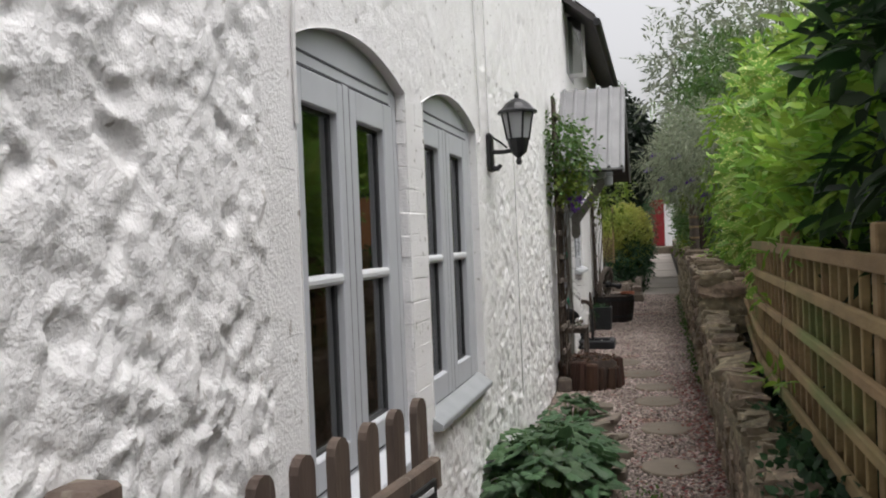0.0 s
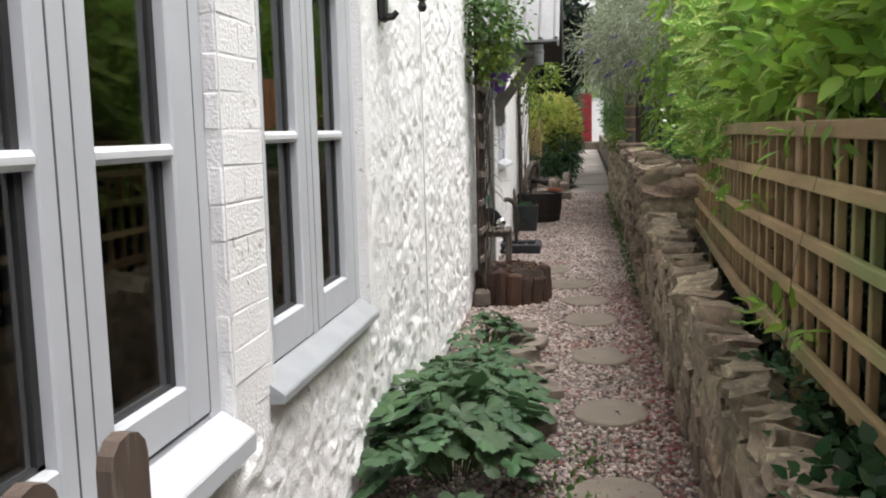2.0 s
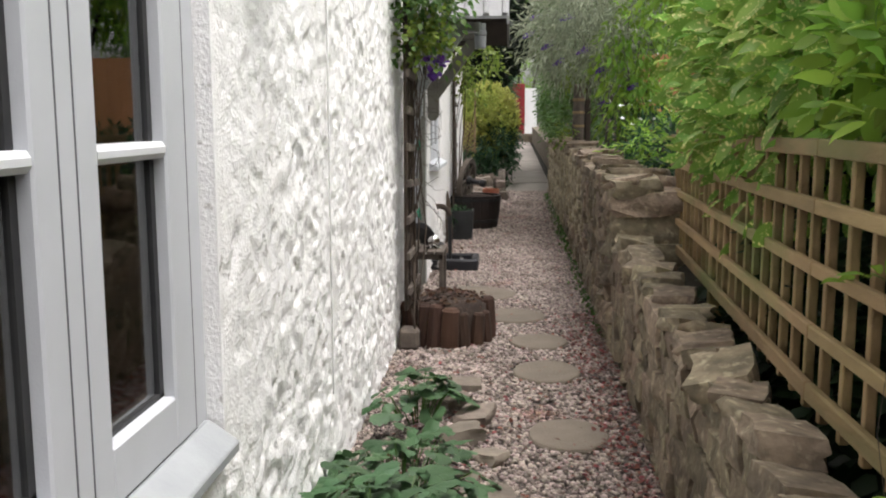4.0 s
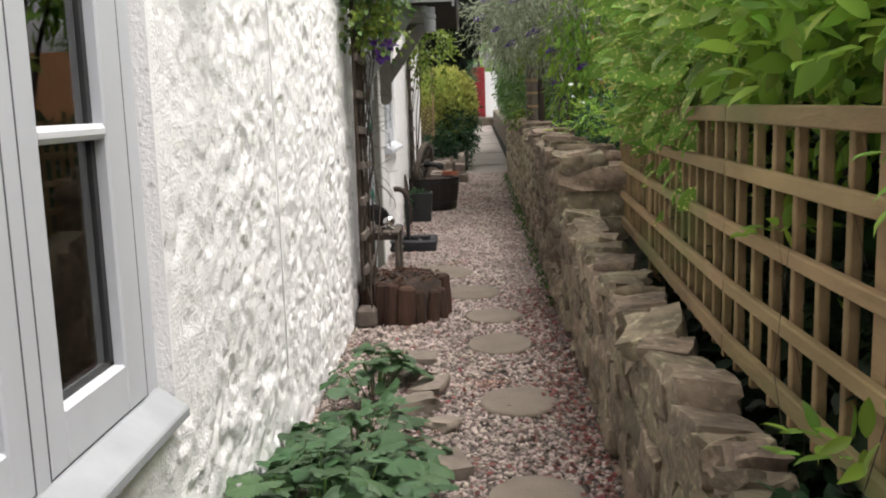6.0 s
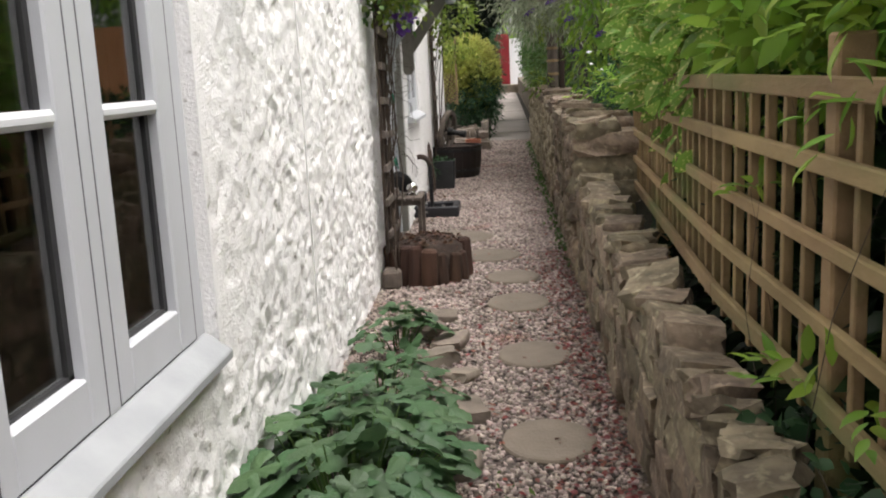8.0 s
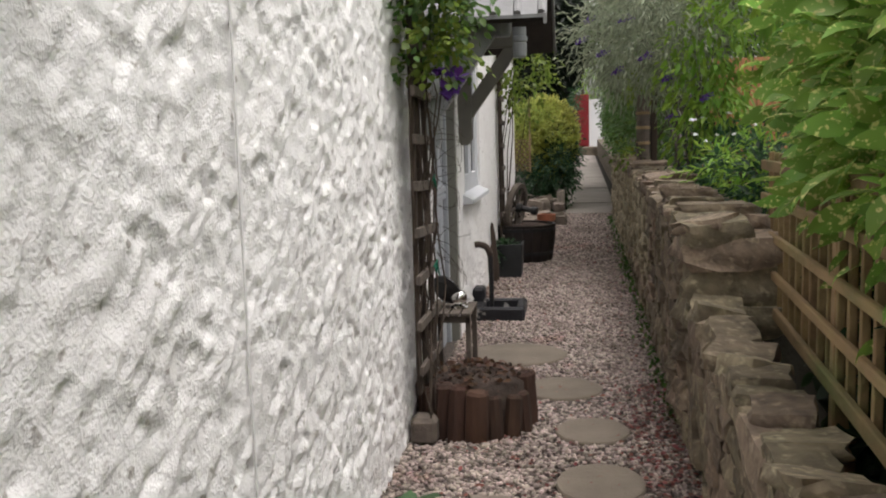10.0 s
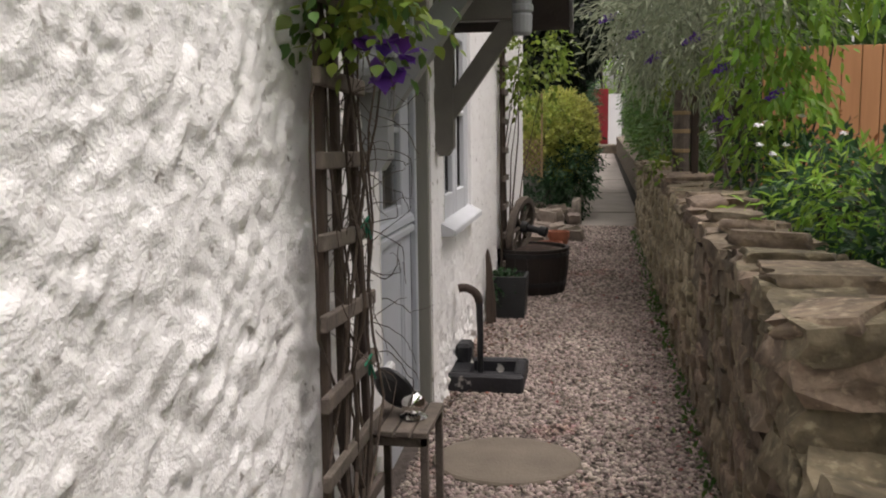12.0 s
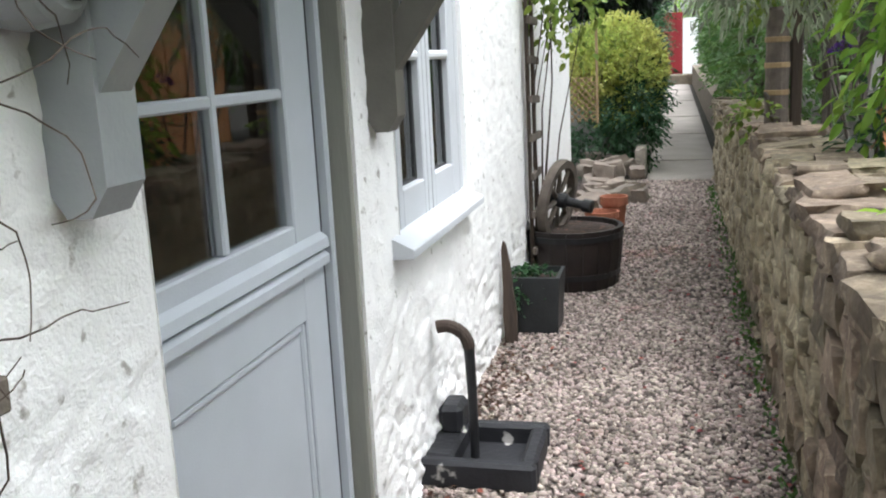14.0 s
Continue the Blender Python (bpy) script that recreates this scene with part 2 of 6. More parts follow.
def ring(bm, profile, centre, seg=24, caps=True, wobble=0.0, rng=None):
    """A turned shape: profile of (radius, z)."""
    rows = []
    offs = [1 + (rng.uniform(-wobble, wobble) if wobble else 0) for _ in range(seg)]
    for r, z in profile:
        rows.append([bm.verts.new((centre[0] + r * offs[i] * math.cos(2 * math.pi * i / seg), centre[1] + r * offs[i] * math.sin(2 * math.pi * i / seg), centre[2] + z)) for i in range(seg)])
    for a, b in zip(rows, rows[1:]):
        for i in range(seg):
            bm.faces.new((a[i], a[(i + 1) % seg], b[(i + 1) % seg], b[i]))
    if caps:
        bm.faces.new(rows[0][::-1])
        bm.faces.new(rows[-1])
    return bm


def tube(bm, pts, r0, r1=None, seg=7):
    """A round rod along points, tapering from r0 to r1."""
    pts = [Vector(p) for p in pts]
    r1 = r0 if r1 is None else r1
    rows = []
    for i, p in enumerate(pts):
        d = (pts[min(i + 1, len(pts) - 1)] - pts[max(i - 1, 0)]).normalized()
        u = d.orthogonal().normalized() if i == 0 else (u - d * u.dot(d)).normalized()
        w = d.cross(u)
        r = r0 + (r1 - r0) * i / (len(pts) - 1)
        rows.append([bm.verts.new(p + r * (math.cos(2 * math.pi * k / seg) * u + math.sin(2 * math.pi * k / seg) * w)) for k in range(seg)])
    for a, b in zip(rows, rows[1:]):
        for k in range(seg):
            bm.faces.new((a[k], a[(k + 1) % seg], b[(k + 1) % seg], b[k]))
    bm.faces.new(rows[0][::-1])
    bm.faces.new(rows[-1])
    return bm


def prism(bm, outline, axis, a, b):
    """An outline of (u, v) pushed along an axis from a to b: axis x takes (y, z), axis y takes (x, z)."""
    put = (lambda u, v, d: (d, u, v)) if axis == "x" else (lambda u, v, d: (u, d, v))
    lo = [bm.verts.new(put(u, v, a)) for u, v in outline]
    hi = [bm.verts.new(put(u, v, b)) for u, v in outline]
    bm.faces.new(lo)
    bm.faces.new(hi[::-1])
    for i in range(len(lo)):
        j = (i + 1) % len(lo)
        bm.faces.new((lo[i], hi[i], hi[j], lo[j]))
    return bm


def lattice_noise(u, v, seed, octaves=4, gain=0.5):
    """Smooth noise over two arrays, about -1 to 1."""
    out, amp = np.zeros_like(u), 1.0
    for o in range(octaves):
        g = np.random.RandomState(seed + o * 17).uniform(-1, 1, (256, 256))
        fu, fv = np.floor(u).astype(int), np.floor(v).astype(int)
        a, b = u - fu, v - fv
        a, b = a * a * (3 - 2 * a), b * b * (3 - 2 * b)
        q = lambda i, j: g[(fu + i) % 256, (fv + j) % 256]
        out += amp * ((q(0, 0) * (1 - a) + q(1, 0) * a) * (1 - b) + (q(0, 1) * (1 - a) + q(1, 1) * a) * b)
        u, v, amp = u * 2.03, v * 2.03, amp * gain
    return out


def cells(u, v, seed):
    """Nearest and second-nearest distance to scattered points, the nearest one's random number, and a slope across its cell."""
    g = np.random.RandomState(seed).uniform(0, 1, (128, 128, 3))
    fu, fv = np.floor(u).astype(int), np.floor(v).astype(int)
    d1, d2, num = np.full_like(u, 9.0), np.full_like(u, 9.0), np.zeros_like(u)
    tilt = np.zeros_like(u)
    for i in (-1, 0, 1):
        for j in (-1, 0, 1):
            c = g[(fu + i) % 128, (fv + j) % 128]
            d = np.hypot(fu + i + c[..., 0] - u, fv + j + c[..., 1] - v)
            near = d < d1
            d2 = np.where(near, d1, np.minimum(d2, d))
            num = np.where(near, c[..., 2], num)
            turn = 0.6 + 2.2 * c[..., 2]
            tilt = np.where(near, (u - fu - i - c[..., 0]) * np.cos(turn) + (v - fv - j - c[..., 1]) * np.sin(turn), tilt)
            d1 = np.where(near, d, d1)
    return d1, d2, num, tilt


def ledges(u, v, seed, share, along=1.9):
    """Scattered raised dabs of plaster that swell slowly and break off sharply on their lower right, 0 to 1."""
    g = np.random.RandomState(seed).uniform(0, 1, (128, 128, 5))
    fu, fv = np.floor(u).astype(int), np.floor(v).astype(int)
    out = np.zeros_like(u)
    for i in (-1, 0, 1):
        for j in (-1, 0, 1):
            c = g[(fu + i) % 128, (fv + j) % 128]
            x, y = u - (fu + i + c[..., 0]), v - (fv + j + c[..., 1])
            turn = 0.1 + 1.6 * c[..., 3]
            a, b = x * np.cos(turn) + y * np.sin(turn), x * np.sin(turn) - y * np.cos(turn)
            size = 0.30 + 0.34 * c[..., 4]
            a, b = np.abs(a) / (size * along * 0.75), b / size
            rise = np.clip((b + 1) / 1.7, 0, 1) ** 1.5 * np.clip((1 - b) / 0.3, 0, 1)
            h = rise * np.clip(1 - a * a, 0, 1) * (c[..., 2] < share) * (0.5 + 0.5 * c[..., 4])
            out = np.maximum(out, h)
    return out


LEAF = np.array([(0, 0, 0), (-0.42, 0.28, 0.05), (0, 0.3, -0.03), (0.42, 0.28, 0.05), (-0.38, 0.62, 0.03), (0, 0.64, -0.05), (0.38, 0.62, 0.03), (0, 1, -0.12)])
LEAF_F = np.array([(0, 2, 1), (0, 3, 2), (1, 2, 4), (2, 5, 4), (2, 3, 5), (3, 6, 5), (4, 5, 7), (5, 6, 7)])


FINE = np.array([(0, 0, 0)] + [q for y, w, h in ((0.12, 0.26, 0.02), (0.30, 0.45, 0.05), (0.55, 0.44, 0.04), (0.80, 0.24, 0.0)) for q in ((-w, y, h), (0, y, -0.05 * y), (w, y, h))] + [(0, 1, -0.14)])
FINE_F = np.array([(0, 2, 1), (0, 3, 2)] + [t for k in (1, 4, 7) for t in ((k, k + 1, k + 3), (k + 1, k + 4, k + 3), (k + 1, k + 2, k + 4), (k + 2, k + 5, k + 4))] + [(10, 11, 13), (11, 12, 13)])


def leaf_mesh(points, dirs, length, width, rs, tilt=0.5, curl=1.0, fine=False):
    """Arrays of leaves that start at points and grow along dirs."""
    n = len(points)
    d = dirs / np.maximum(np.linalg.norm(dirs, axis=1, keepdims=True), 1e-6)
    up = np.tile([0.0, 0.0, 1.0], (n, 1)) + rs.normal(0, tilt, (n, 3))
    s = np.cross(d, up)
    s /= np.maximum(np.linalg.norm(s, axis=1, keepdims=True), 1e-6)
    nn = np.cross(s, d)
    size = length * rs.uniform(0.65, 1.25, (n, 1, 1))
    t, faces = (FINE[None], FINE_F) if fine else (LEAF[None], LEAF_F)
    v = points[:, None] + size * (t[..., 1:2] * d[:, None] + (t[..., 0:1] * width) * s[:, None] + (t[..., 2:3] * curl) * nn[:, None])
    f = faces[None] + (np.arange(n) * t.shape[1])[:, None, None]
    return v.reshape(-1, 3), f.reshape(-1, 3)


def sprays(blobs, count, rs, per=8, reach=0.28, droop=0.3, shell=0.55):
    """Leaf starts and directions along twigs that stand in the outer shell of ellipsoids (x, y, z, rx, ry, rz)."""
    b = np.array(blobs, dtype=float)
    vol = b[:, 3] * b[:, 4] + b[:, 4] * b[:, 5] + b[:, 3] * b[:, 5]
    k = rs.choice(len(b), count, p=vol / vol.sum())
    u = rs.normal(0, 1, (count, 3))
    u /= np.linalg.norm(u, axis=1, keepdims=True)
    r = rs.uniform(shell, 1.08, (count, 1))
    c = b[k, :3] + u * r * b[k, 3:]
    out = u / b[k, 3:]
    out /= np.linalg.norm(out, axis=1, keepdims=True)
    tw = out + rs.normal(0, 0.5, (count, 3)) + np.array([0, 0, 0.25 - droop])
    tw /= np.linalg.norm(tw, axis=1, keepdims=True)
    s = np.cross(tw, rs.normal(0, 1, (count, 3)))
    s /= np.maximum(np.linalg.norm(s, axis=1, keepdims=True), 1e-6)
    q = np.linspace(0, 1, per)
    side = np.where(np.arange(per) % 2, 1.0, -1.0)
    p = c[:, None] + tw[:, None] * (q[None, :, None] * reach) + np.array([0, 0, -1.0]) * (q[None, :, None] ** 2 * reach * droop * 0.7)
    dd = tw[:, None] * (0.45 + 0.8 * q[None, :, None] ** 2) + s[:, None] * (side * (1 - 0.7 * q))[None, :, None] + rs.normal(0, 0.22, (count, per, 3)) + np.array([0, 0, -droop * 0.7])
    return p.reshape(-1, 3), dd.reshape(-1, 3)


def shrub(name, at, blobs, count, mat, label, category, length, width, seed, per=8, reach=0.28, droop=0.3, shell=0.55, stems=5, keep=None, tilt=0.5, bark=None, thin=1.0, fine=False):
    """A plant: woody stems from its foot into each part of a crown of single leaves."""
    rs = np.random.RandomState(seed)
    ob = thing(name, at, label, category)
    bm = bmesh.new()
    for i in range(stems):
        c = blobs[i % len(blobs)]
        end = Vector((c[0] + rs.uniform(-0.5, 0.5) * c[3], c[1] + rs.uniform(-0.5, 0.5) * c[4], c[2] + rs.uniform(-0.2, 0.6) * c[5]))
        a = Vector(at) + Vector((rs.uniform(-0.06, 0.06), rs.uniform(-0.06, 0.06), -0.03))
        mid = a.lerp(end, 0.5) + Vector((rs.uniform(-0.1, 0.1), rs.uniform(-0.15, 0.15), rs.uniform(0, 0.2)))
        r = thin * (0.012 + 0.012 * (end - a).length)
        tube(bm, [a, a.lerp(mid, 0.6), mid, mid.lerp(end, 0.6), end], r, 0.005 * min(thin, 1), 6)
    part("trunk", bm, bark or M_BARK, ob)
    p, d = sprays(blobs, count, rs, per, reach, droop, shell)
    if keep is not None:
        ok = keep(p)
        p, d = p[ok], d[ok]
    v, f = leaf_mesh(p, d, length, width, rs, tilt, fine=fine)
    raw("crown", v, f, mat, ob, smooth=True)
    return ob


# ---- the ground and the path ----
def ground():
    xs = np.unique(np.concatenate([np.linspace(-120, -2, 14), np.linspace(-2, 2.4, 56), np.linspace(2.4, 120, 14)]))
    ys = np.unique(np.concatenate([np.linspace(-90, -3, 12), np.linspace(-3, 20, 120), np.linspace(20, 40, 24), np.linspace(40, 300, 14)]))
    X, Y = np.meshgrid(xs, ys, indexing="ij")
    yy = np.clip(Y, -5, 40)
    Z = np.where(yy < 17.6, 0.024 * (yy - 5.9), 0.281 + 0.0165 * (yy - 17.6))
    bed = np.clip((X - 0.50) / 0.12, 0, 1)
    Z += bed * np.where(Y < 8.3, 0.0, 0.72 * np.clip((40 - Y) / 25, 0, 1))
    Z += 0.008 * lattice_noise(X * 3, Y * 3, 5) - 0.004
    n, k = X.shape
    v = np.stack([X, Y, Z], -1).reshape(-1, 3)
    i = np.arange(n - 1)[:, None] * k + np.arange(k - 1)[None]
    f = np.stack([i, i + k, i + k + 1, i + 1], -1).reshape(-1, 4)
    ob = raw("ground", v, f, M_GROUND)
    ob.data.materials.append(M_SOILG)
    cx, cy = X[:-1, :-1].ravel(), Y[:-1, :-1].ravel()
    idx = ((cx > 0.5) | (cx < -1.2) | (cy > 17.6)).astype(np.int32)
    ob.data.polygons.foreach_set("material_index", idx)
    tagged(ob, "pinkish grey gravel path and dark garden soil", "ground", kind="structure")
    return ob


GROUND = ground()
STEPS = [(0.03, 3.98, 0.18, 0.16), (0.01, 4.86, 0.18, 0.165), (0.02, 5.83, 0.185, 0.20), (0.0, 6.86, 0.18, 0.20), (-0.06, 7.82, 0.185, 0.21), (-0.085, 8.45, 0.18, 0.18), (-0.24, 9.12, 0.22, 0.21), (-0.545, 9.83, 0.33, 0.27)]


def gravel():
    """Loose stone chips over the bed of the path."""
    rs = np.random.RandomState(4)
    n = 72000
    y = np.concatenate([rs.uniform(3.2, 9, int(n * 0.43)), rs.uniform(9, 13.2, int(n * 0.36)), rs.uniform(13.2, 17.7, n - int(n * 0.43) - int(n * 0.36))])
    x = rs.uniform(-0.96, 0.40, n)
    ok = np.ones(n, bool)
    for sx, sy, ra, rb in STEPS:
        ok &= ((x - sx) / (ra + 0.004)) ** 2 + ((y - sy) / (rb + 0.004)) ** 2 > 1
    x, y = x[ok], y[ok]
    n = len(x)
    z = 0.024 * (y - 5.9) + rs.uniform(-0.004, 0.008, n)
    cube = np.array([(-1, -1, -1), (1, -1, -1), (1, 1, -1), (-1, 1, -1), (-0.75, -0.8, 1), (0.7, -0.75, 1), (0.8, 0.7, 1), (-0.7, 0.8, 1)], float)
    quad = np.array([(0, 3, 2, 1), (4, 5, 6, 7), (0, 1, 5, 4), (1, 2, 6, 5), (2, 3, 7, 6), (3, 0, 4, 7)])
    s = rs.uniform(0.5, 1.2, (n, 1, 1)) * np.stack([rs.uniform(0.009, 0.015, n), rs.uniform(0.006, 0.010, n), rs.uniform(0.004, 0.0075, n)], -1)[:, None]
    v = cube[None] * s * (1 + rs.uniform(-0.28, 0.28, (n, 8, 3)))
    a, b = rs.uniform(0, 6.28, n), rs.normal(0, 0.45, n)
    ca, sa, cb, sb = np.cos(a)[:, None], np.sin(a)[:, None], np.cos(b)[:, None], np.sin(b)[:, None]
    vx, vy, vz = v[..., 0], v[..., 1] * cb - v[..., 2] * sb, v[..., 1] * sb + v[..., 2] * cb
    v = np.stack([vx * ca - vy * sa + x[:, None], vx * sa + vy * ca + y[:, None], vz + z[:, None]], -1)
    f = quad[None] + (np.arange(n) * 8)[:, None, None]
    ob = raw("gravel", v.reshape(-1, 3), f.reshape(-1, 4), M_CHIP, smooth=False)
    return tagged(ob, "loose pinkish grey gravel chips covering the path", "gravel", kind="stuff")


gravel()
for sx, sy, ra, rb in STEPS:
    rng = random.Random(int(sy * 100))
    bm = ring(bmesh.new(), [(ra * 0.97, -0.03), (ra, 0.006), (ra * 0.97, 0.016), (ra * 0.9, 0.019)], (sx, sy, gz(sy)), 30, True, 0.02, rng)
    for v in bm.verts:
        v.co.y = sy + (v.co.y - sy) * rb / ra
        v.co.z += gz(v.co.y) - gz(sy)
    part("stepping_stone", bm, M_STEP)
    tagged(bpy.context.scene.objects[-1], "round worn brown stone set into the gravel path", "stepping stone", "stepping stones of the path")


# ---- the cottage ----
XW = -0.945
OPENINGS = [  # y0, y1, z0, spring, rise
    (2.34, 3.47, 0.70, 2.045, 0.10),
    (3.745, 4.90, 0.70, 2.05, 0.10),
    (9.18, 10.25, 0.02, 2.16, 0.0),
    (10.64, 11.69, 1.02, 2.20, 0.0),
    (10.50, 11.40, 3.30, 4.12, 0.0),
]


def top_of(o, y):
    c, h = (o[0] + o[1]) / 2, (o[1] - o[0]) / 2
    return o[3] + o[4] * (1 - ((y - c) / h) ** 2)


def wall_core():
    """The masonry behind the render, in blocks round the openings."""
    bm = bmesh.new()
    ys = [-4.0, 2.34, 3.47, 3.745, 4.90, 9.18, 10.25, 10.64, 11.69, 16.0]
    x0, x1 = -1.42, -0.99
    for a, b in zip(ys, ys[1:]):
        hole = next((o for o in OPENINGS[:4] if abs(o[0] - a) < 0.01), None)
        top = 5.3 if b <= 10.26 else 4.15
        if hole:
            if hole[2] > 0.1:
                bx(bm, x0, x1, a, b, -0.4, hole[2])
            z = hole[3] + hole[4]
            if a == 10.64:
                bx(bm, x0, x1, a, 11.40, z, 3.30)
                bx(bm, x0, x1, 11.40, b, z, top)
            else:
                bx(bm, x0, x1, a, b, z, top)
        else:
            bx(bm, x0, x1, a, b, -0.4, top)
    bx(bm, -5.2, x0, -4.3, -4.0, -0.4, 5.3)
    bx(bm, -5.2, x1, 16.0, 16.3, -0.4, 4.15)
    bx(bm, -5.5, -5.2, -4.3, 16.3, -0.4, 5.3)
    ob = part("wall_cottage", bm, M_RENDER)
    return tagged(ob, "thick whitewashed rubble stone cottage wall", "wall", kind="structure")


WALL = wall_core()


def render_coat():
    """The uneven whitewashed face of the wall, with its openings."""
    ys = np.unique(np.round(np.concatenate([np.arange(-1.6, 0.8, 0.03), np.arange(0.8, 2.3, 0.0085), np.arange(2.3, 9.2, 0.0125), np.arange(9.2, 11.8, 0.0155), np.arange(11.8, 16.02, 0.03)]), 4))
    zs = np.unique(np.round(np.concatenate([np.arange(-0.3, 2.45, 0.0115), np.arange(2.45, 5.3, 0.045)]), 4))
    Y, Z = np.meshgrid(ys, zs, indexing="ij")
    coarse = np.interp(Y, [-2, 2.0, 2.3, 4.9, 5.4, 8.7, 9.0, 10.4, 14.3], [1.0, 1.0, 0.15, 0.15, 0.22, 0.42, 0.30, 0.16, 0.05])
    flaky = np.interp(Y, [-2, 2.0, 2.3, 4.9, 5.3, 6.5, 8.7, 9.0, 14.0, 14.3], [0.85, 0.8, 0.35, 0.3, 0.75, 1.0, 1.0, 0.55, 0.45, 0.1])
    wu, wv = Y + 0.035 * lattice_noise(Y * 6, Z * 6, 31, 4, 0.6), Z + 0.035 * lattice_noise(Y * 6, Z * 6, 41, 4, 0.6)
    d1, d2, num, _ = cells(wu * 3.3, wv * 4.6, 3)
    joint = np.clip((d2 - d1) * 2.6, 0, 1)
    joint = joint * joint * (3 - 2 * joint)
    e1, _, num2, _ = cells(wu * 8 + wv * 2, wv * 9 - wu * 2, 8)
    patch = np.clip(0.5 + 0.9 * lattice_noise(Y * 2.6, Z * 2.6, 23, 3), 0, 1)
    hole = np.clip(1.15 - e1 * (2.5 + 1.2 * lattice_noise(wu * 16, wv * 16, 63, 3, 0.7)), 0, 1) ** 0.6 * (num2 < 0.15)
    f1, _, num4, _ = cells(wu * 21, wv * 21, 35)
    chip = np.clip(1 - f1 * 2.2, 0, 1) ** 0.5 * (num4 < 0.16)
    large, small = ledges(wu * 6.6, wv * 6.6, 12, 0.55), ledges(wu * 14, wv * 14, 19, 0.62, 1.6)
    big = lattice_noise(Y * 1.6, Z * 1.6, 77, 3)
    grit = lattice_noise(Y * 33, Z * 33, 91, 2, 0.8)
    crumb = lattice_noise(wu * 13, wv * 13, 95, 4, 0.75)
    ridge = 1 - np.abs(lattice_noise(wu * 7, wv * 8, 55, 4, 0.65))
    flaky = np.maximum(flaky, 1.2 * np.clip((0.70 - Z) / 0.12, 0, 1) * (Y > 2.0))
    X = XW + coarse * (0.006 * (joint - 0.7) + 0.006 * (num - 0.5) * joint - 0.018 * hole + 0.0036 * crumb * (0.4 + patch) + 0.005 * ridge * patch)
    X += flaky * (0.003 * big + 0.0085 * large + 0.0048 * small + 0.0024 * crumb + 0.0028 * grit + 0.0025 * ridge - 0.009 * chip - 0.008 * hole * (1 - coarse) - 0.007)
    X -= np.clip((0.62 - Z) / 0.5, 0, 1) * np.clip((Y - 10.2) / 0.3, 0, 1) * 0.02 * (grit + 0.8 * small)
    inside = np.zeros(Y.shape, bool)
    for o in OPENINGS:
        top = top_of(o, Y)
        here = (Y > o[0]) & (Y < o[1]) & (Z > o[2]) & (Z < top)
        edge = np.maximum.reduce([o[0] - Y, Y - o[1], o[2] - Z, Z - top])
        calm = np.clip(edge / 0.07, 0, 1)
        X = np.where(edge < 0.07, XW + (X - XW) * (0.35 + 0.65 * calm), X)
        near = np.stack([Y - o[0], o[1] - Y, Z - o[2], top - Z])
        k = np.argmin(np.where(here[None], near, 9), axis=0)
        Y = np.where(here & (k == 0), o[0], np.where(here & (k == 1), o[1], Y))
        Z = np.where(here & (k == 2), o[2], np.where(here & (k == 3), top, Z))
        inside |= here
    brick = ((Y > 3.40) & (Y < 3.80) | (Y > 2.12) & (Y < 2.36)) & (Z > 0.64) & (Z < 2.06)
    X = np.where(brick, XW - 0.0012 + 0.2 * (X - XW), X)
    n, k = Y.shape
    v = np.stack([X, Y, Z], -1).reshape(-1, 3)
    i = np.arange(n - 1)[:, None] * k + np.arange(k - 1)[None]
    f = np.stack([i, i + k, i + k + 1, i + 1], -1)
    q = inside
    gone = q[:-1, :-1] & q[1:, :-1] & q[1:, 1:] & q[:-1, 1:]
    yc, zc = Y[:-1, :-1], Z[:-1, :-1]
    gone |= (yc > 10.25) & (zc > 4.15)
    ob = raw("render_coat", v, f[~gone].reshape(-1, 4), M_RENDER, WALL, "lumpy chipped whitewashed render with grey flecks for bare stone and chip shadows")
    ob["kind"] = "stuff"


render_coat()


def reveal(o, depth, mat, name):
    """The lining of an opening, from the wall face inwards."""
    bm = bmesh.new()
    c = [(o[0], o[2])] + [(o[0] + (o[1] - o[0]) * i / 16, top_of(o, o[0] + (o[1] - o[0]) * i / 16)) for i in range(17)] + [(o[1], o[2])]
    for x0, x1 in ((XW + 0.004, XW - 0.025), (XW - 0.025, XW - depth)):
        a = [bm.verts.new((x0, y, z)) for y, z in c]
        b = [bm.verts.new((x1, y, z)) for y, z in c]
        for i in range(len(c)):
            j = (i + 1) % len(c)
            bm.faces.new((a[i], b[i], b[j], a[j]))
    return part(name, bm, mat, WALL)


for o in OPENINGS:
    reveal(o, 0.20, M_RENDER, "reveal")

# Simple box rooms whose dark colour stands in for unlit interiors.
ROOM = bmesh.new()
for a, b in ((-3.9, 8.6), (8.6, 15.9)):
    bx(ROOM, -4.2, -1.425, a + 0.01, b - 0.01, 0.0, 2.6)
for f in [f for f in ROOM.faces if f.normal.x > 0.9]:
    ROOM.faces.remove(f)
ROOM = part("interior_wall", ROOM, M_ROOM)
tagged(ROOM, "plain room behind the cottage windows, coloured dark for dimness", "wall", kind="structure")


def arch_piece(bm, o, zlow, x0, x1):
    n = 16
    c = [(o[0] + (o[1] - o[0]) * i / n) for i in range(n + 1)]
    prism(bm, [(y, top_of(o, y) - 0.002) for y in c] + [(o[1], zlow), (o[0], zlow)], "x", x0, x1)
    return bm


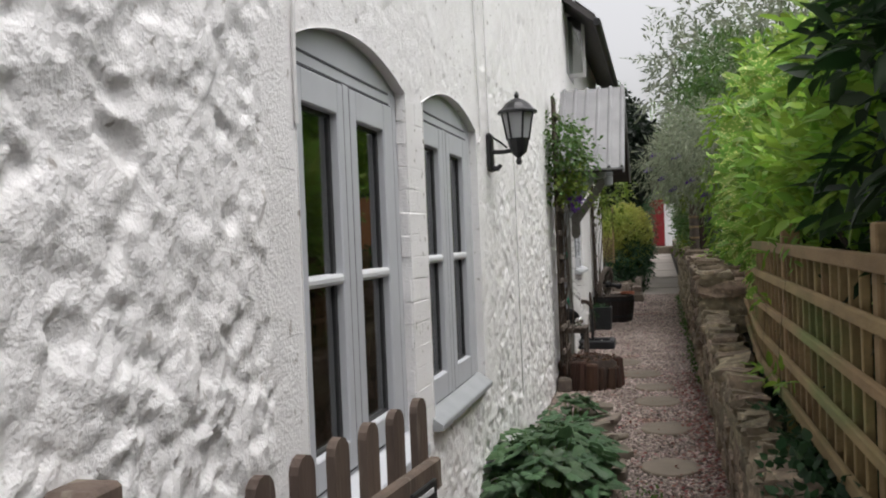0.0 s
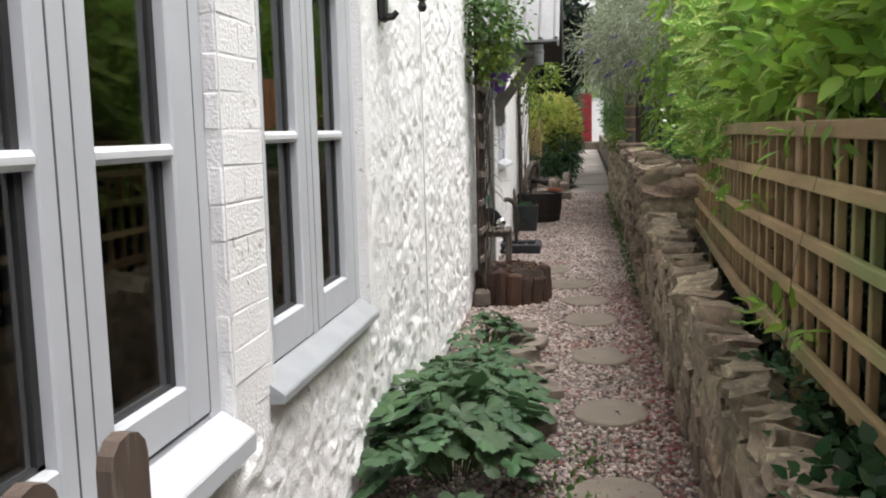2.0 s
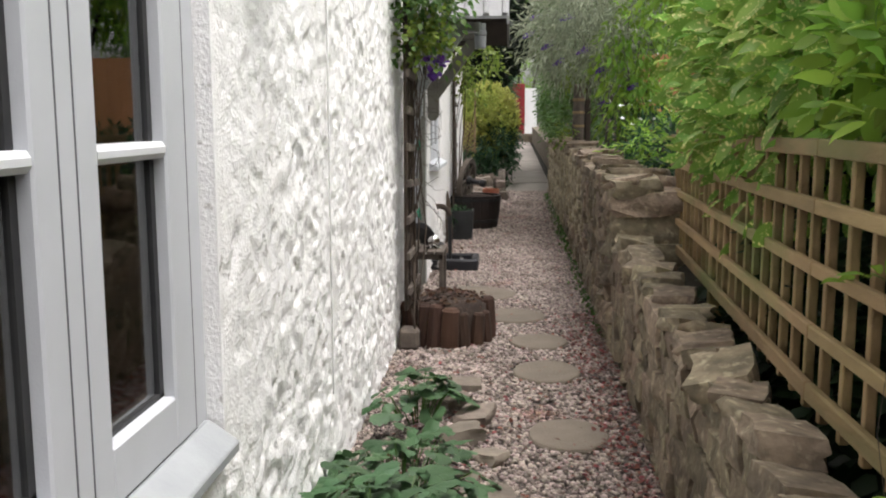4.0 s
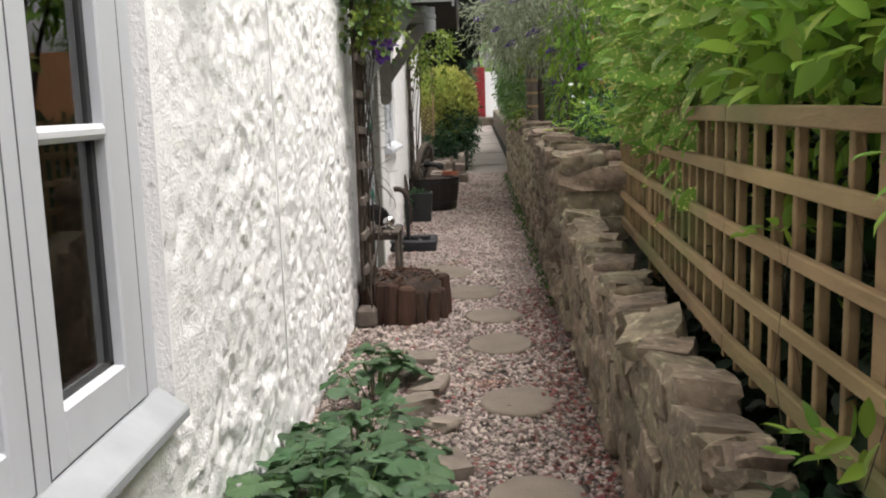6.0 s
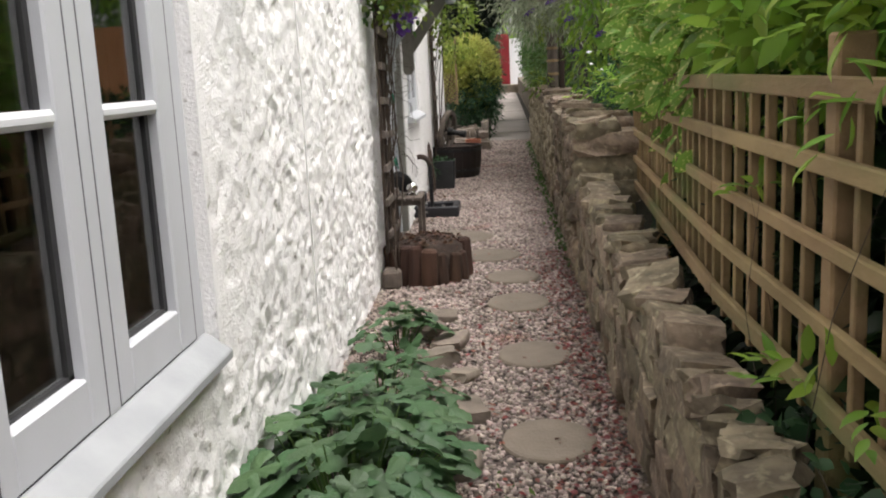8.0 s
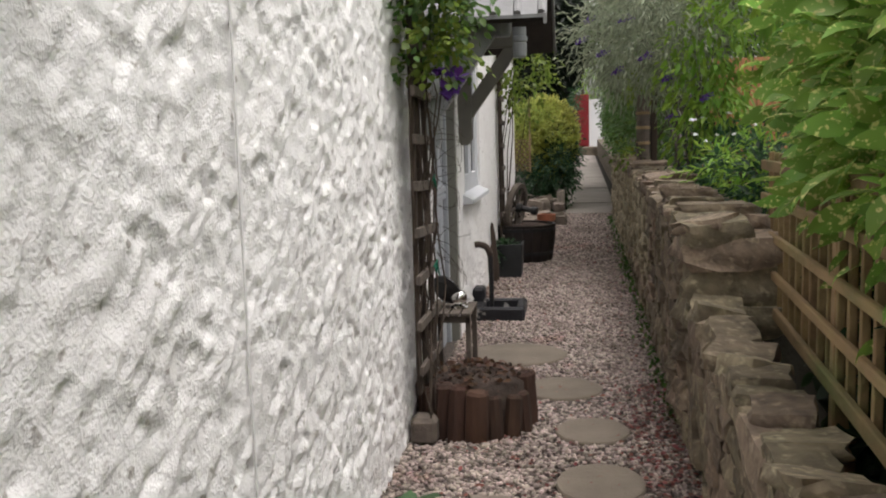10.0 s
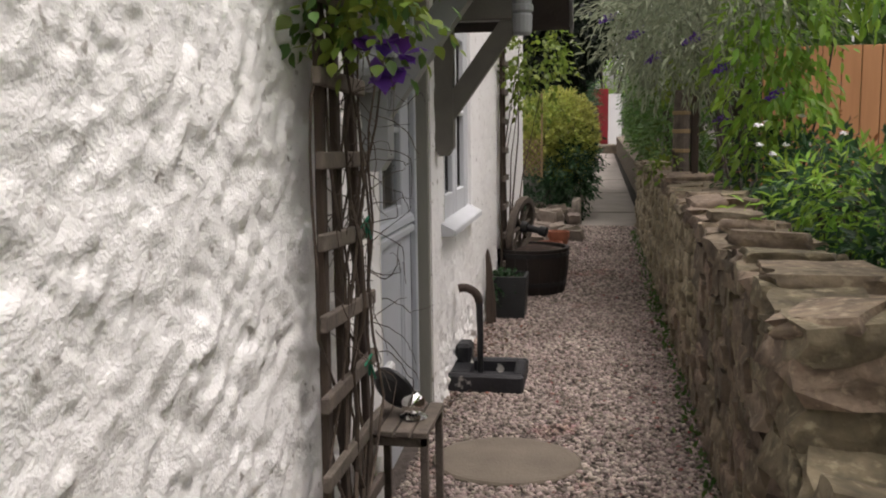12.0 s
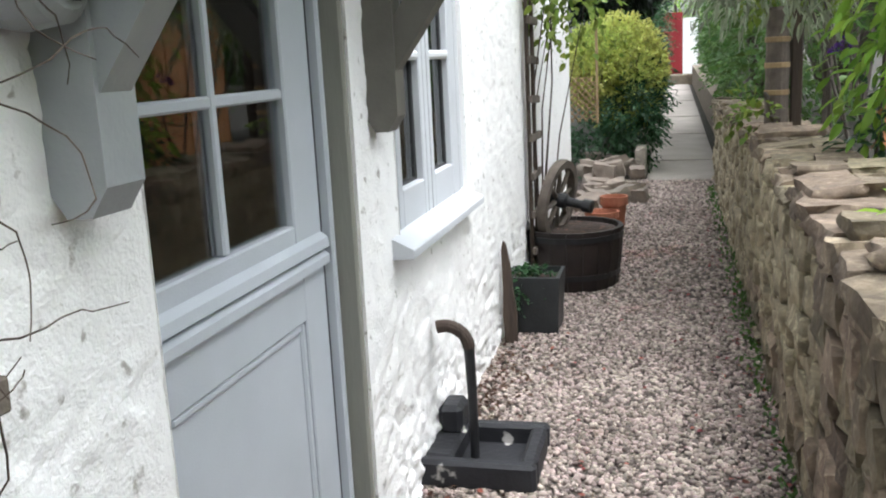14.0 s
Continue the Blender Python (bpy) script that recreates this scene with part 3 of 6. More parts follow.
def window(name, o, mid, panes, label, xf=-0.985, bars=(1.385,), groove=True, pz=(0.88, 1.885), curtain=True):
    """A two-light timber casement window set in an opening."""
    w = thing(name, (xf, mid, o[2]), label, "window", kind="structure")
    y0, y1, z0 = o[0], o[1], o[2]
    fb, ft = z0 + 0.045, o[3] - 0.005
    jl, jr = panes[0][0] - 0.06, panes[1][1] + 0.12
    bm = bmesh.new()
    bx(bm, xf - 0.09, xf + 0.004, y0, jl, z0, ft, 0.004)
    bx(bm, xf - 0.09, xf + 0.004, jr, y1, z0, ft, 0.004)
    bx(bm, xf - 0.10, xf - 0.05, jr - 0.01, jr + 0.03, z0 + 0.01, ft, 0.003)
    bx(bm, xf - 0.09, xf + 0.002, jl, jr, z0, fb, 0.004)
    if o[4]:
        arch_piece(bm, o, ft - 0.05, xf - 0.09, xf + 0.002)
    else:
        bx(bm, xf - 0.09, xf + 0.002, jl, jr, ft - 0.05, ft + 0.004, 0.004)
    bx(bm, xf - 0.09, xf + 0.009, mid - 0.028, mid + 0.028, fb, ft - 0.052, 0.003)
    part("window_frame", bm, M_FRAME, w)
    if o[4]:
        bm = bmesh.new()
        for z in (ft - 0.052, ft - 0.012):
            bx(bm, xf, xf + 0.0045, jl + 0.03, jr - 0.03, z, z + 0.007)
        part("groove", bm, M_GROOVE, w, "thin dark joint lines")
    # Dark strips set into the joints so the gaps read as shadow lines.
    bm = bmesh.new()
    for y in (jl + 0.0005, mid - 0.0325, mid + 0.0275, jr - 0.0045):
        bx(bm, xf - 0.03, xf + 0.0085, y, y + 0.005, fb + 0.004, ft - 0.058)
    bx(bm, xf - 0.03, xf + 0.0055, jl + 0.006, jr - 0.006, fb - 0.001, fb + 0.0045)
    part("joint", bm, M_GROOVE, w, "thin dark joint lines")
    for i, (a, b) in enumerate(panes):
        l, r = (jl + 0.004, mid - 0.032) if i == 0 else (mid + 0.032, jr - 0.004)
        top = ft - 0.056
        bm = bmesh.new()
        x0, x1 = xf - 0.06, xf + 0.010
        bx(bm, x0, x1, l, a, fb + 0.004, top, 0.005)
        bx(bm, x0, x1, b, r, fb + 0.004, top, 0.005)
        bx(bm, x0, x1 - 0.001, a, b, fb + 0.004, pz[0], 0.005)
        bx(bm, x0, x1 - 0.001, a, b, pz[1], top, 0.005)
        c = part("casement", bm, M_FRAME, w)
        for z in bars:
            bm = bmesh.new()
            prism(bm, [(xf - 0.03, z - 0.017), (xf + 0.002, z - 0.017), (xf + 0.009, z - 0.006), (xf + 0.009, z + 0.006), (xf + 0.002, z + 0.017), (xf - 0.03, z + 0.017)], "y", a, b)
            part("glazing_bar", bm, M_WBAR, c, "pale glazing bar")
        bm = bmesh.new()
        for p in ((a, a + 0.010, pz[0], pz[1]), (b - 0.022, b, pz[0], pz[1]), (a, b, pz[0], pz[0] + 0.010), (a, b, pz[1] - 0.010, pz[1])):
            bx(bm, xf - 0.035, xf - 0.018, *p)
        part("gasket", bm, M_SEAL, c, "black rubber gasket")
        g = part("pane", box(xf - 0.030, xf - 0.024, a, b, pz[0], pz[1]), M_GLASS, c)
        g.visible_shadow = False
    return w


W1 = window("window_1", OPENINGS[0], 2.862, [(2.470, 2.775), (2.960, 3.280)], "arched pale grey timber casement window with two lights", bars=(1.360,), pz=(0.845, 1.882))
W2 = window("window_2", OPENINGS[1], 4.272, [(3.865, 4.160), (4.380, 4.695)], "arched pale grey timber casement window with projecting sill", pz=(0.862, 1.888))
W3 = window("window_3", OPENINGS[3], 11.11, [(10.75, 11.03), (11.19, 11.49)], "small pale grey two-light casement window beside the door", xf=-0.965, bars=(1.645,), pz=(1.205, 2.06))
W4 = window("window_4", OPENINGS[4], 10.95, [(10.60, 10.88), (11.02, 11.30)], "upstairs casement window under the eaves", xf=-0.99, bars=(), pz=(3.44, 4.0))


def sill(parent, y0, y1, z, x1, mat, drop=0.045, label=""):
    bm = bmesh.new()
    prism(bm, [(-1.02, z + 0.048), (-0.972, z + 0.046), (x1 - 0.004, z), (x1, z - 0.006), (x1, z - drop), (-1.02, z - drop - 0.01)], "y", y0, y1)
    return part("window_sill", bm, mat, parent, label)


# The second sill gets darker paint than its frame, imitating weaker light on top.
sill(W2, 3.715, 4.885, 0.700, -0.902, M_PALE, 0.026, label="painted timber sill, coloured darker than its frame as if less lit")
sill(W1, 2.30, 3.475, 0.682, -0.898, M_FRAME, 0.05, "pale grey painted sill")
sill(W3, 10.56, 11.70, 1.04, -0.875, M_FRAME, 0.03, "thin pale grey sill")

bm = bmesh.new()
for a, b, z0, z1 in ((-0.99, -0.955, 3.32, 4.1), (-0.795, -0.76, 3.32, 4.1), (-0.955, -0.795, 3.32, 3.37), (-0.955, -0.795, 4.05, 4.1)):
    bx(bm, a, b, 10.98, 11.02, z0, z1, 0.004)
C4 = part("open_casement", bm, M_SILLW, W4, "white casement swung open")
part("pane", box(-0.955, -0.795, 10.997, 11.003, 3.37, 4.05), M_GLASS, C4)


def curtain(y0, y1, x, z0, z1, seed):
    """Cloth hanging in folds behind a pane."""
    rng = random.Random(seed)
    n = 26
    ph = rng.uniform(0, 6)
    out = [(x + 0.022 * math.sin(ph + i * 1.25) + 0.01 * math.sin(i * 0.6), y0 + (y1 - y0) * i / n) for i in range(n + 1)]
    bm = bmesh.new()
    lo = [bm.verts.new((a, b, z0)) for a, b in out]
    hi = [bm.verts.new((a, b, z1)) for a, b in out]
    for i in range(n):
        bm.faces.new((lo[i], lo[i + 1], hi[i + 1], hi[i]))
    bmesh.ops.solidify(bm, geom=bm.faces[:], thickness=0.004)
    ob = part("curtain", bm, M_CURTAIN, smooth=True)
    return tagged(ob, "dark grey curtain hanging in folds behind the glass", "curtain", "curtains of the cottage")


for k, (a, b) in enumerate([(3.02, 3.40), (2.36, 2.46), (4.48, 4.86), (3.72, 3.86), (11.3, 11.62)]):
    curtain(a, b, -1.20, 0.72 if k < 4 else 1.03, 2.12, k)


# bricks round the two arched windows
def brick_mesh(w, h, seed):
    """A hand-made brick under many coats of paint, its edges slightly uneven."""
    rng = random.Random(seed)
    bm = box(-0.036, 0.0, -w / 2, w / 2, -h / 2, h / 2, 0.0035)
    for v in bm.verts:
        v.co += Vector((rng.uniform(-0.0012, 0.0012), rng.uniform(-0.004, 0.004), rng.uniform(-0.0018, 0.0018)))
    me = bpy.data.meshes.new("brick")
    bmesh.ops.recalc_face_normals(bm, faces=bm.faces)
    bm.to_mesh(me)
    bm.free()
    me.materials.append(M_RENDER)
    return me


rng = random.Random(12)
BRICKS = {w: [brick_mesh(w, 0.0868, i + int(w * 1000)) for i in range(4)] for w in (0.105, 0.21, 0.137, 0.278)}


def brick(y, z, w, back=0.0):
    ob = link("brick", rng.choice(BRICKS[w]), None, WALL)
    ob.location = (XW - back + rng.uniform(-0.001, 0.001), y, z)
    ob.rotation_euler = (rng.uniform(-0.018, 0.018), rng.uniform(-0.016, 0.016), rng.uniform(-0.010, 0.010))


for i in range(15):
    z = 0.742 + i * 0.0886
    if i % 2:
        brick(3.6075 + rng.uniform(-0.006, 0.006), z, 0.278)
    else:
        brick(3.536 + rng.uniform(-0.005, 0.003), z, 0.137)
        brick(3.679 + rng.uniform(-0.003, 0.005), z, 0.137)
    brick(2.335 - (0.105 if i % 2 else 0.0525), z, 0.21 if i % 2 else 0.105, 0.0025)


# roof over the far half, and the eaves
bm = bmesh.new()
prism(bm, [(-0.60, 3.80), (-0.60, 3.87), (-3.2, 6.0), (-3.2, 5.9)], "y", 10.28, 16.4)
ROOF = part("roof", bm, M_SLATE)
tagged(ROOF, "dark slate roof with overhanging eaves", "roof", kind="structure")
for k in range(12):
    for r in range(3):
        y = 10.30 + k * 0.5 + (0.25 if r % 2 else 0)
        z0 = 3.875 + r * 0.16
        x0 = -0.59 - r * 0.196
        bm = bmesh.new()
        prism(bm, [(x0, z0), (x0, z0 + 0.012), (x0 - 0.22, z0 + 0.194), (x0 - 0.22, z0 + 0.182)], "y", y, y + 0.495)
        part("slate", bm, M_SLATE, ROOF)
tagged(part("roof", prism(bmesh.new(), [(-0.70, 5.25), (-0.70, 5.33), (-3.2, 7.2), (-3.2, 7.1)], "y", -4.4, 10.27), M_SLATE), "dark slate roof of the near half", "roof", kind="structure")
tagged(part("gutter", tube(bmesh.new(), [(-0.57, 10.28, 3.80), (-0.57, 13, 3.80), (-0.57, 16.4, 3.80)], 0.045), M_BLACK), "black gutter under the slate eaves", "gutter", kind="structure")
tagged(part("ceiling", box(-5.2, -1.425, -4, 16, 2.62, 2.7), M_ROOM), "plain ceiling of the rooms, coloured dark for dimness", "ceiling", kind="structure")
tagged(part("floor", box(-5.2, -1.425, -4, 16, -0.12, -0.02), M_ROOM), "floor of the rooms, coloured dark for dimness", "floor", kind="structure")


# stable door
def stable_door():
    xf = -1.035
    d = thing("door_1", (xf, 9.6, 0.09), "pale grey stable door with a glazed upper half", "door", kind="structure")
    bm = bmesh.new()
    bx(bm, xf - 0.06, xf + 0.030, 10.196, 10.222, 0.02, 2.12, 0.006)
    part("jamb_lining", box(xf - 0.06, XW - 0.004, 10.224, 10.2495, 0.02, 2.155, 0.006), M_JAMB, d, "dark olive grey jamb board")
    bx(bm, xf - 0.05, xf + 0.02, 9.181, 9.196, 0.02, 2.12, 0.003)
    bx(bm, xf - 0.048, xf + 0.025, 9.198, 10.194, 2.09, 2.158, 0.006)
    part("door_frame", bm, M_GREY, d)
    bm = bmesh.new()
    for a, b in ((10.1915, 10.1955), (10.2222, 10.2238)):
        bx(bm, xf - 0.02, xf + 0.001, a, b, 0.03, 2.1)
    part("groove", bm, M_GROOVE, d)
    L, R, zs = 9.20, 10.19, 1.12
    bm = bmesh.new()
    for a, b, c, e in ((L, L + 0.12, 0.08, zs), (R - 0.15, R, 0.08, zs), (L + 0.12, R - 0.15, 0.08, 0.26), (L + 0.12, R - 0.15, zs - 0.165, zs)):
        bx(bm, xf - 0.04, xf, a, b, c, e, 0.004)
    bx(bm, xf - 0.04, xf - 0.016, L + 0.11, R - 0.14, 0.25, zs - 0.155)
    for a, b, c, e in ((L + 0.121, L + 0.145, 0.262, zs - 0.167), (R - 0.175, R - 0.151, 0.262, zs - 0.167), (L + 0.146, R - 0.176, 0.262, 0.286), (L + 0.146, R - 0.176, zs - 0.19, zs - 0.167)):
        bx(bm, xf - 0.03, xf - 0.006, a, b, c, e, 0.006)
    lower = part("lower_leaf", bm, M_GREY, d)
    part("weather_bar", prism(bmesh.new(), [(xf, zs - 0.045), (xf + 0.022, zs - 0.035), (xf + 0.022, zs - 0.012), (xf + 0.008, zs), (xf, zs)], "y", L + 0.006, R - 0.006), M_GREY, lower)
    bm = bmesh.new()
    zt, zb = 2.08, zs + 0.008
    for a, b, c, e in ((L, L + 0.09, zb, zt), (R - 0.18, R, zb, zt), (L + 0.09, R - 0.18, zb, zb + 0.092), (L + 0.09, R - 0.18, zt - 0.10, zt)):
        bx(bm, xf - 0.04, xf, a, b, c, e, 0.005)
    upper = part("upper_leaf", bm, M_GREY, d)
    part("weather_bar", prism(bmesh.new(), [(xf, zb), (xf + 0.024, zb + 0.004), (xf + 0.020, zb + 0.03), (xf, zb + 0.045)], "y", L + 0.006, R - 0.006), M_GREY, upper)
    bm = bmesh.new()
    c = 9.64
    bx(bm, xf - 0.03, xf - 0.004, c - 0.014, c + 0.014, zb + 0.092, zt - 0.10, 0.005)
    bx(bm, xf - 0.03, xf - 0.006, L + 0.09, R - 0.18, 1.545, 1.572, 0.005)
    bx(bm, xf - 0.03, xf - 0.006, L + 0.09, R - 0.18, 1.875, 1.902, 0.005)
    part("glazing_bar", bm, M_GREY, upper)
    bm = box(xf - 0.028, xf - 0.022, L + 0.09, R - 0.18, zb + 0.092, zt - 0.10)
    part("pane", bm, M_GLASS, upper).visible_shadow = False
    bm = bmesh.new()
    bx(bm, xf - 0.018, xf + 0.022, 9.49, 9.72, 0.34, 0.57, 0.012)
    bx(bm, xf + 0.016, xf + 0.032, 9.52, 9.69, 0.37, 0.54, 0.006)
    part("cat_flap", bm, M_WHITE, lower, "white plastic cat flap")
    bm = bmesh.new()
    bx(bm, -1.2, -0.93, 9.185, 10.245, -0.02, 0.075, 0.01)
    part("doorstep", bm, M_SILLW, d, "pale stone threshold")
    return d


stable_door()


# porch canopy on two timber brackets
def porch():
    p = thing("porch_canopy", (-0.94, 9.75, 2.1), "gabled porch canopy with grey ribbed lead roof above the door", "porch")
    ridge_y, ridge_z, eave = 9.75, 2.98, 2.08
    for s in (-1, 1):
        e = ridge_y + s * 1.0
        bm = bmesh.new()
        prism(bm, [(ridge_y, ridge_z), (ridge_y, ridge_z - 0.018), (e, eave - 0.018), (e, eave)], "x", -0.98, -0.30)
        slope = part("roof_slope", bm, M_GREYSTONE, p)
        # Boards below the slope, darkened to give the canopy a shaded underside.
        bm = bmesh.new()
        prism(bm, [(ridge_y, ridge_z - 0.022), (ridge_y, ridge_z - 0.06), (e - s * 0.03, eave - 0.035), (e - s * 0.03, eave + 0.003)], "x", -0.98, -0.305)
        part("soffit", bm, M_SOFFIT, p, "boarded underside coloured dark for shade")
        for k in range(6):
            x = -0.905 + k * 0.119
            bm = tube(bmesh.new(), [(x, ridge_y, ridge_z + 0.005), (x, (ridge_y + e) / 2, (ridge_z + eave) / 2 + 0.005), (x, e, eave + 0.005)], 0.02)
            part("roll", bm, M_GREYSTONE, slope)
        bm = bmesh.new()
        prism(bm, [(ridge_y, ridge_z + 0.01), (ridge_y, ridge_z - 0.13), (e + s * 0.01, eave - 0.05), (e + s * 0.01, eave)], "x", -0.30, -0.285)
        part("bargeboard", bm, M_GREYSTONE, p)
    # The far bracket takes the paint darkened for shade; its pendant stays pale.
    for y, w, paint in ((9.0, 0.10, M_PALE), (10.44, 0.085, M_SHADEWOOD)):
        bm = bmesh.new()
        prism(bm, [(-0.955, 1.47), (-0.925, 1.425), (-0.885, 1.425), (-0.855, 1.47), (-0.855, 2.20), (-0.955, 2.20)], "y", y - w / 2, y + w / 2)
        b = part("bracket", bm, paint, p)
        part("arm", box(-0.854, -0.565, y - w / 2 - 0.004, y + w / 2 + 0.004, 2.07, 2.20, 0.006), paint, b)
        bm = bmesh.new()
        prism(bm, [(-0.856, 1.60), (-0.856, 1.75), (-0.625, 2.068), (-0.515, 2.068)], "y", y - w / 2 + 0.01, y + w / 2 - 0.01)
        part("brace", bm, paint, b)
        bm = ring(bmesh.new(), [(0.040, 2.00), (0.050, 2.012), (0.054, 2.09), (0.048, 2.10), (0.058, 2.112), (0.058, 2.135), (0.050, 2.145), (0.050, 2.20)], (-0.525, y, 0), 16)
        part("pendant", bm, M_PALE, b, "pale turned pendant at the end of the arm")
    return p


porch()


# wall lantern
def lantern():
    y, x = 5.27, -0.765
    a = thing("wall_lantern", (-0.935, y, 1.85), "black coach lantern with frosted panes on the white wall", "lamp")
    bm = box(-0.948, -0.915, y - 0.045, y + 0.045, 1.85, 2.075, 0.012)
    part("wall_plate", bm, M_BLACK, a)
    bm = bmesh.new()
    tube(bm, [(-0.92, y, 1.965), (-0.86, y, 1.962), (-0.80, y, 1.968), (x, y, 1.985)], 0.014, 0.012)
    tube(bm, [(-0.915, y, 2.05), (-0.87, y, 2.02), (-0.83, y, 1.985)], 0.006)
    tube(bm, [(-0.92, y, 1.87), (-0.89, y, 1.87), (-0.87, y, 1.89)], 0.02, 0.012)
    part("arm", bm, M_BLACK, a)
    bm = bmesh.new()
    ring(bm, [(0.012, 1.885), (0.02, 1.905), (0.012, 1.925), (0.045, 1.955), (0.058, 2.0), (0.064, 2.035)], (x, y, 0), 8)
    part("cup", bm, M_BLACK, a)
    bm = bmesh.new()
    ring(bm, [(0.060, 2.03), (0.088, 2.18)], (x, y, 0), 6)
    part("glass", bm, M_LAMPG, a, "frosted glass panes")
    for i in range(6):
        t = i * math.pi / 3
        bm = tube(bmesh.new(), [(x + 0.062 * math.cos(t), y + 0.062 * math.sin(t), 2.025), (x + 0.091 * math.cos(t), y + 0.091 * math.sin(t), 2.19)], 0.0065, None, 5)
        part("rib", bm, M_BLACK, a)
    bm = bmesh.new()
    ring(bm, [(0.114, 2.178), (0.116, 2.19), (0.095, 2.205), (0.07, 2.235), (0.035, 2.258), (0.012, 2.268), (0.016, 2.285), (0.004, 2.305)], (x, y, 0), 12)
    part("roof", bm, M_BLACK, a)


lantern()
for pts, r in (
    ([(-0.937, 2.355, 5.1), (-0.937, 2.352, 2.6), (-0.933, 2.36, 2.22), (-0.935, 2.335, 2.12), (-0.937, 2.33, 1.95), (-0.938, 2.335, 1.80)], 0.006),
    ([(-0.937, 4.86, 5.1), (-0.937, 4.93, 2.9), (-0.935, 4.985, 2.2), (-0.937, 5.0, 2.03), (-0.935, 4.93, 1.99)], 0.006),
    ([(-0.937, 5.24, 5.1), (-0.937, 5.26, 2.9), (-0.937, 5.27, 2.07)], 0.005),
    ([(-0.937, 6.21, 2.4), (-0.938, 6.22, 1.7), (-0.937, 6.21, 1.1), (-0.938, 6.22, 0.4)], 0.004),
):
    ob = part("cable", tube(bmesh.new(), pts, r, None, 6), M_CABLE)
    tagged(ob, "thin painted cable running down the white wall", "cable", "cables on the wall")


# ---- the open gate ----
def gate():
    g = thing("picket_gate", (-0.70, 1.9, gz(1.9)), "open dark-stained picket gate folded back beside the house", "gate")
    a, b = Vector((-0.755, 1.38, 0)), Vector((-0.640, 2.42, 0))
    d = (b - a).normalized()
    turn = Matrix.Translation(a) @ Matrix.Rotation(math.atan2(d.y, d.x), 4, "Z")
    n = (b - a).length
    for z in (0.20, 0.80):
        bm = bx(bmesh.new(), 0, n, -0.045, -0.012, z, z + 0.085, 0.006)
        bmesh.ops.transform(bm, matrix=turn, verts=bm.verts)
        part("rail", bm, M_GATE, g)
    bm = bx(bmesh.new(), 0, n, -0.045, -0.012, -0.035, 0.035, 0.006, Matrix.Translation((0, 0, 0.78)) @ Matrix.Rotation(0.48, 4, "Y"))
    bmesh.ops.transform(bm, matrix=turn, verts=bm.verts)
    part("brace", bm, M_GATE, g)
    for i in range(7):
        u = 0.03 + i * 0.1625
        bm = bmesh.new()
        w, top = 0.036, 1.05
        out = [(u - w, 0.06), (u + w, 0.06), (u + w, top - 0.035)] + [(u + w * math.cos(t), top - 0.035 + 0.035 * math.sin(t)) for t in (0.5, 1.05, 1.57, 2.1, 2.65)] + [(u - w, top - 0.035)]
        prism(bm, out, "y", -0.010, 0.012)
        bmesh.ops.transform(bm, matrix=turn, verts=bm.verts)
        part("picket", bm, M_GATE, g)
    bm = bx(bmesh.new(), n - 0.24, n - 0.07, -0.056, -0.0455, 0.765, 0.845, 0.003)
    bmesh.ops.transform(bm, matrix=turn, verts=bm.verts)
    plate = part("name_plate", bm, M_BLACK, g, "small black plate with pale lettering")
    for k, (u0, u1) in enumerate(((0.215, 0.10), (0.20, 0.115))):
        bm = bx(bmesh.new(), n - u0, n - u1, -0.0585, -0.0562, 0.815 - k * 0.03, 0.828 - k * 0.03)
        bmesh.ops.transform(bm, matrix=turn, verts=bm.verts)
        part("lettering_bar", bm, M_WBAR, plate, "pale line of lettering")


gate()
bm = box(-0.945, -0.855, 1.235, 1.325, -0.25, 1.105, 0.008)
tagged(part("gate_post", bm, M_GATE), "square weathered timber post beside the house wall", "post")


# ---- the boundary wall of rubble stone ----
def stone_mesh(seed, mat, flat=False, rough=0.042):
    """A rough worn stone in a unit box, 108 triangles."""
    rs = np.random.RandomState(seed)
    bm = bmesh.new()
    bmesh.ops.create_cube(bm, size=1.0)
    bmesh.ops.subdivide_edges(bm, edges=bm.edges[:], cuts=2, use_grid_fill=True)
    for v in bm.verts:
        p = v.co
        r = p.length
        round_ = 0.86 if not flat else 0.88
        p *= (round_ * 0.5 / max(abs(p.x), abs(p.y), abs(p.z)) + (1 - round_) * 0.62 / r)
        v.co = p + Vector(rs.normal(0, rough if not flat else 0.035, 3))
    me = bpy.data.meshes.new("stone")
    bmesh.ops.triangulate(bm, faces=bm.faces[:])
    bmesh.ops.recalc_face_normals(bm, faces=bm.faces)
    for f in bm.faces:
        f.smooth = True
    bm.to_mesh(me)
    bm.free()
    me.set_sharp_from_angle(angle=radians(42))
    me.materials.append(mat)
    return me


STONES = [stone_mesh(i, M_STONE) for i in range(14)]
CAPS = [stone_mesh(50 + i, M_CAP, True) for i in range(10)]
RUBBLE = [stone_mesh(110 + i, M_STONE, rough=0.085) for i in range(8)]
ROCKS = [stone_mesh(80 + i, M_ROCK) for i in range(6)]
XR = 0.345


def wall_top(y):
    if y > 8.3:
        return 1.03 + 0.012 * (y - 8.3) if y < 15 else 1.11 - 0.03 * (y - 15)
    return float(np.interp(y, [1.5, 4.0, 5.2, 6.2, 7.4, 8.3], [0.50, 0.545, 0.60, 0.62, 0.66, 0.70]))


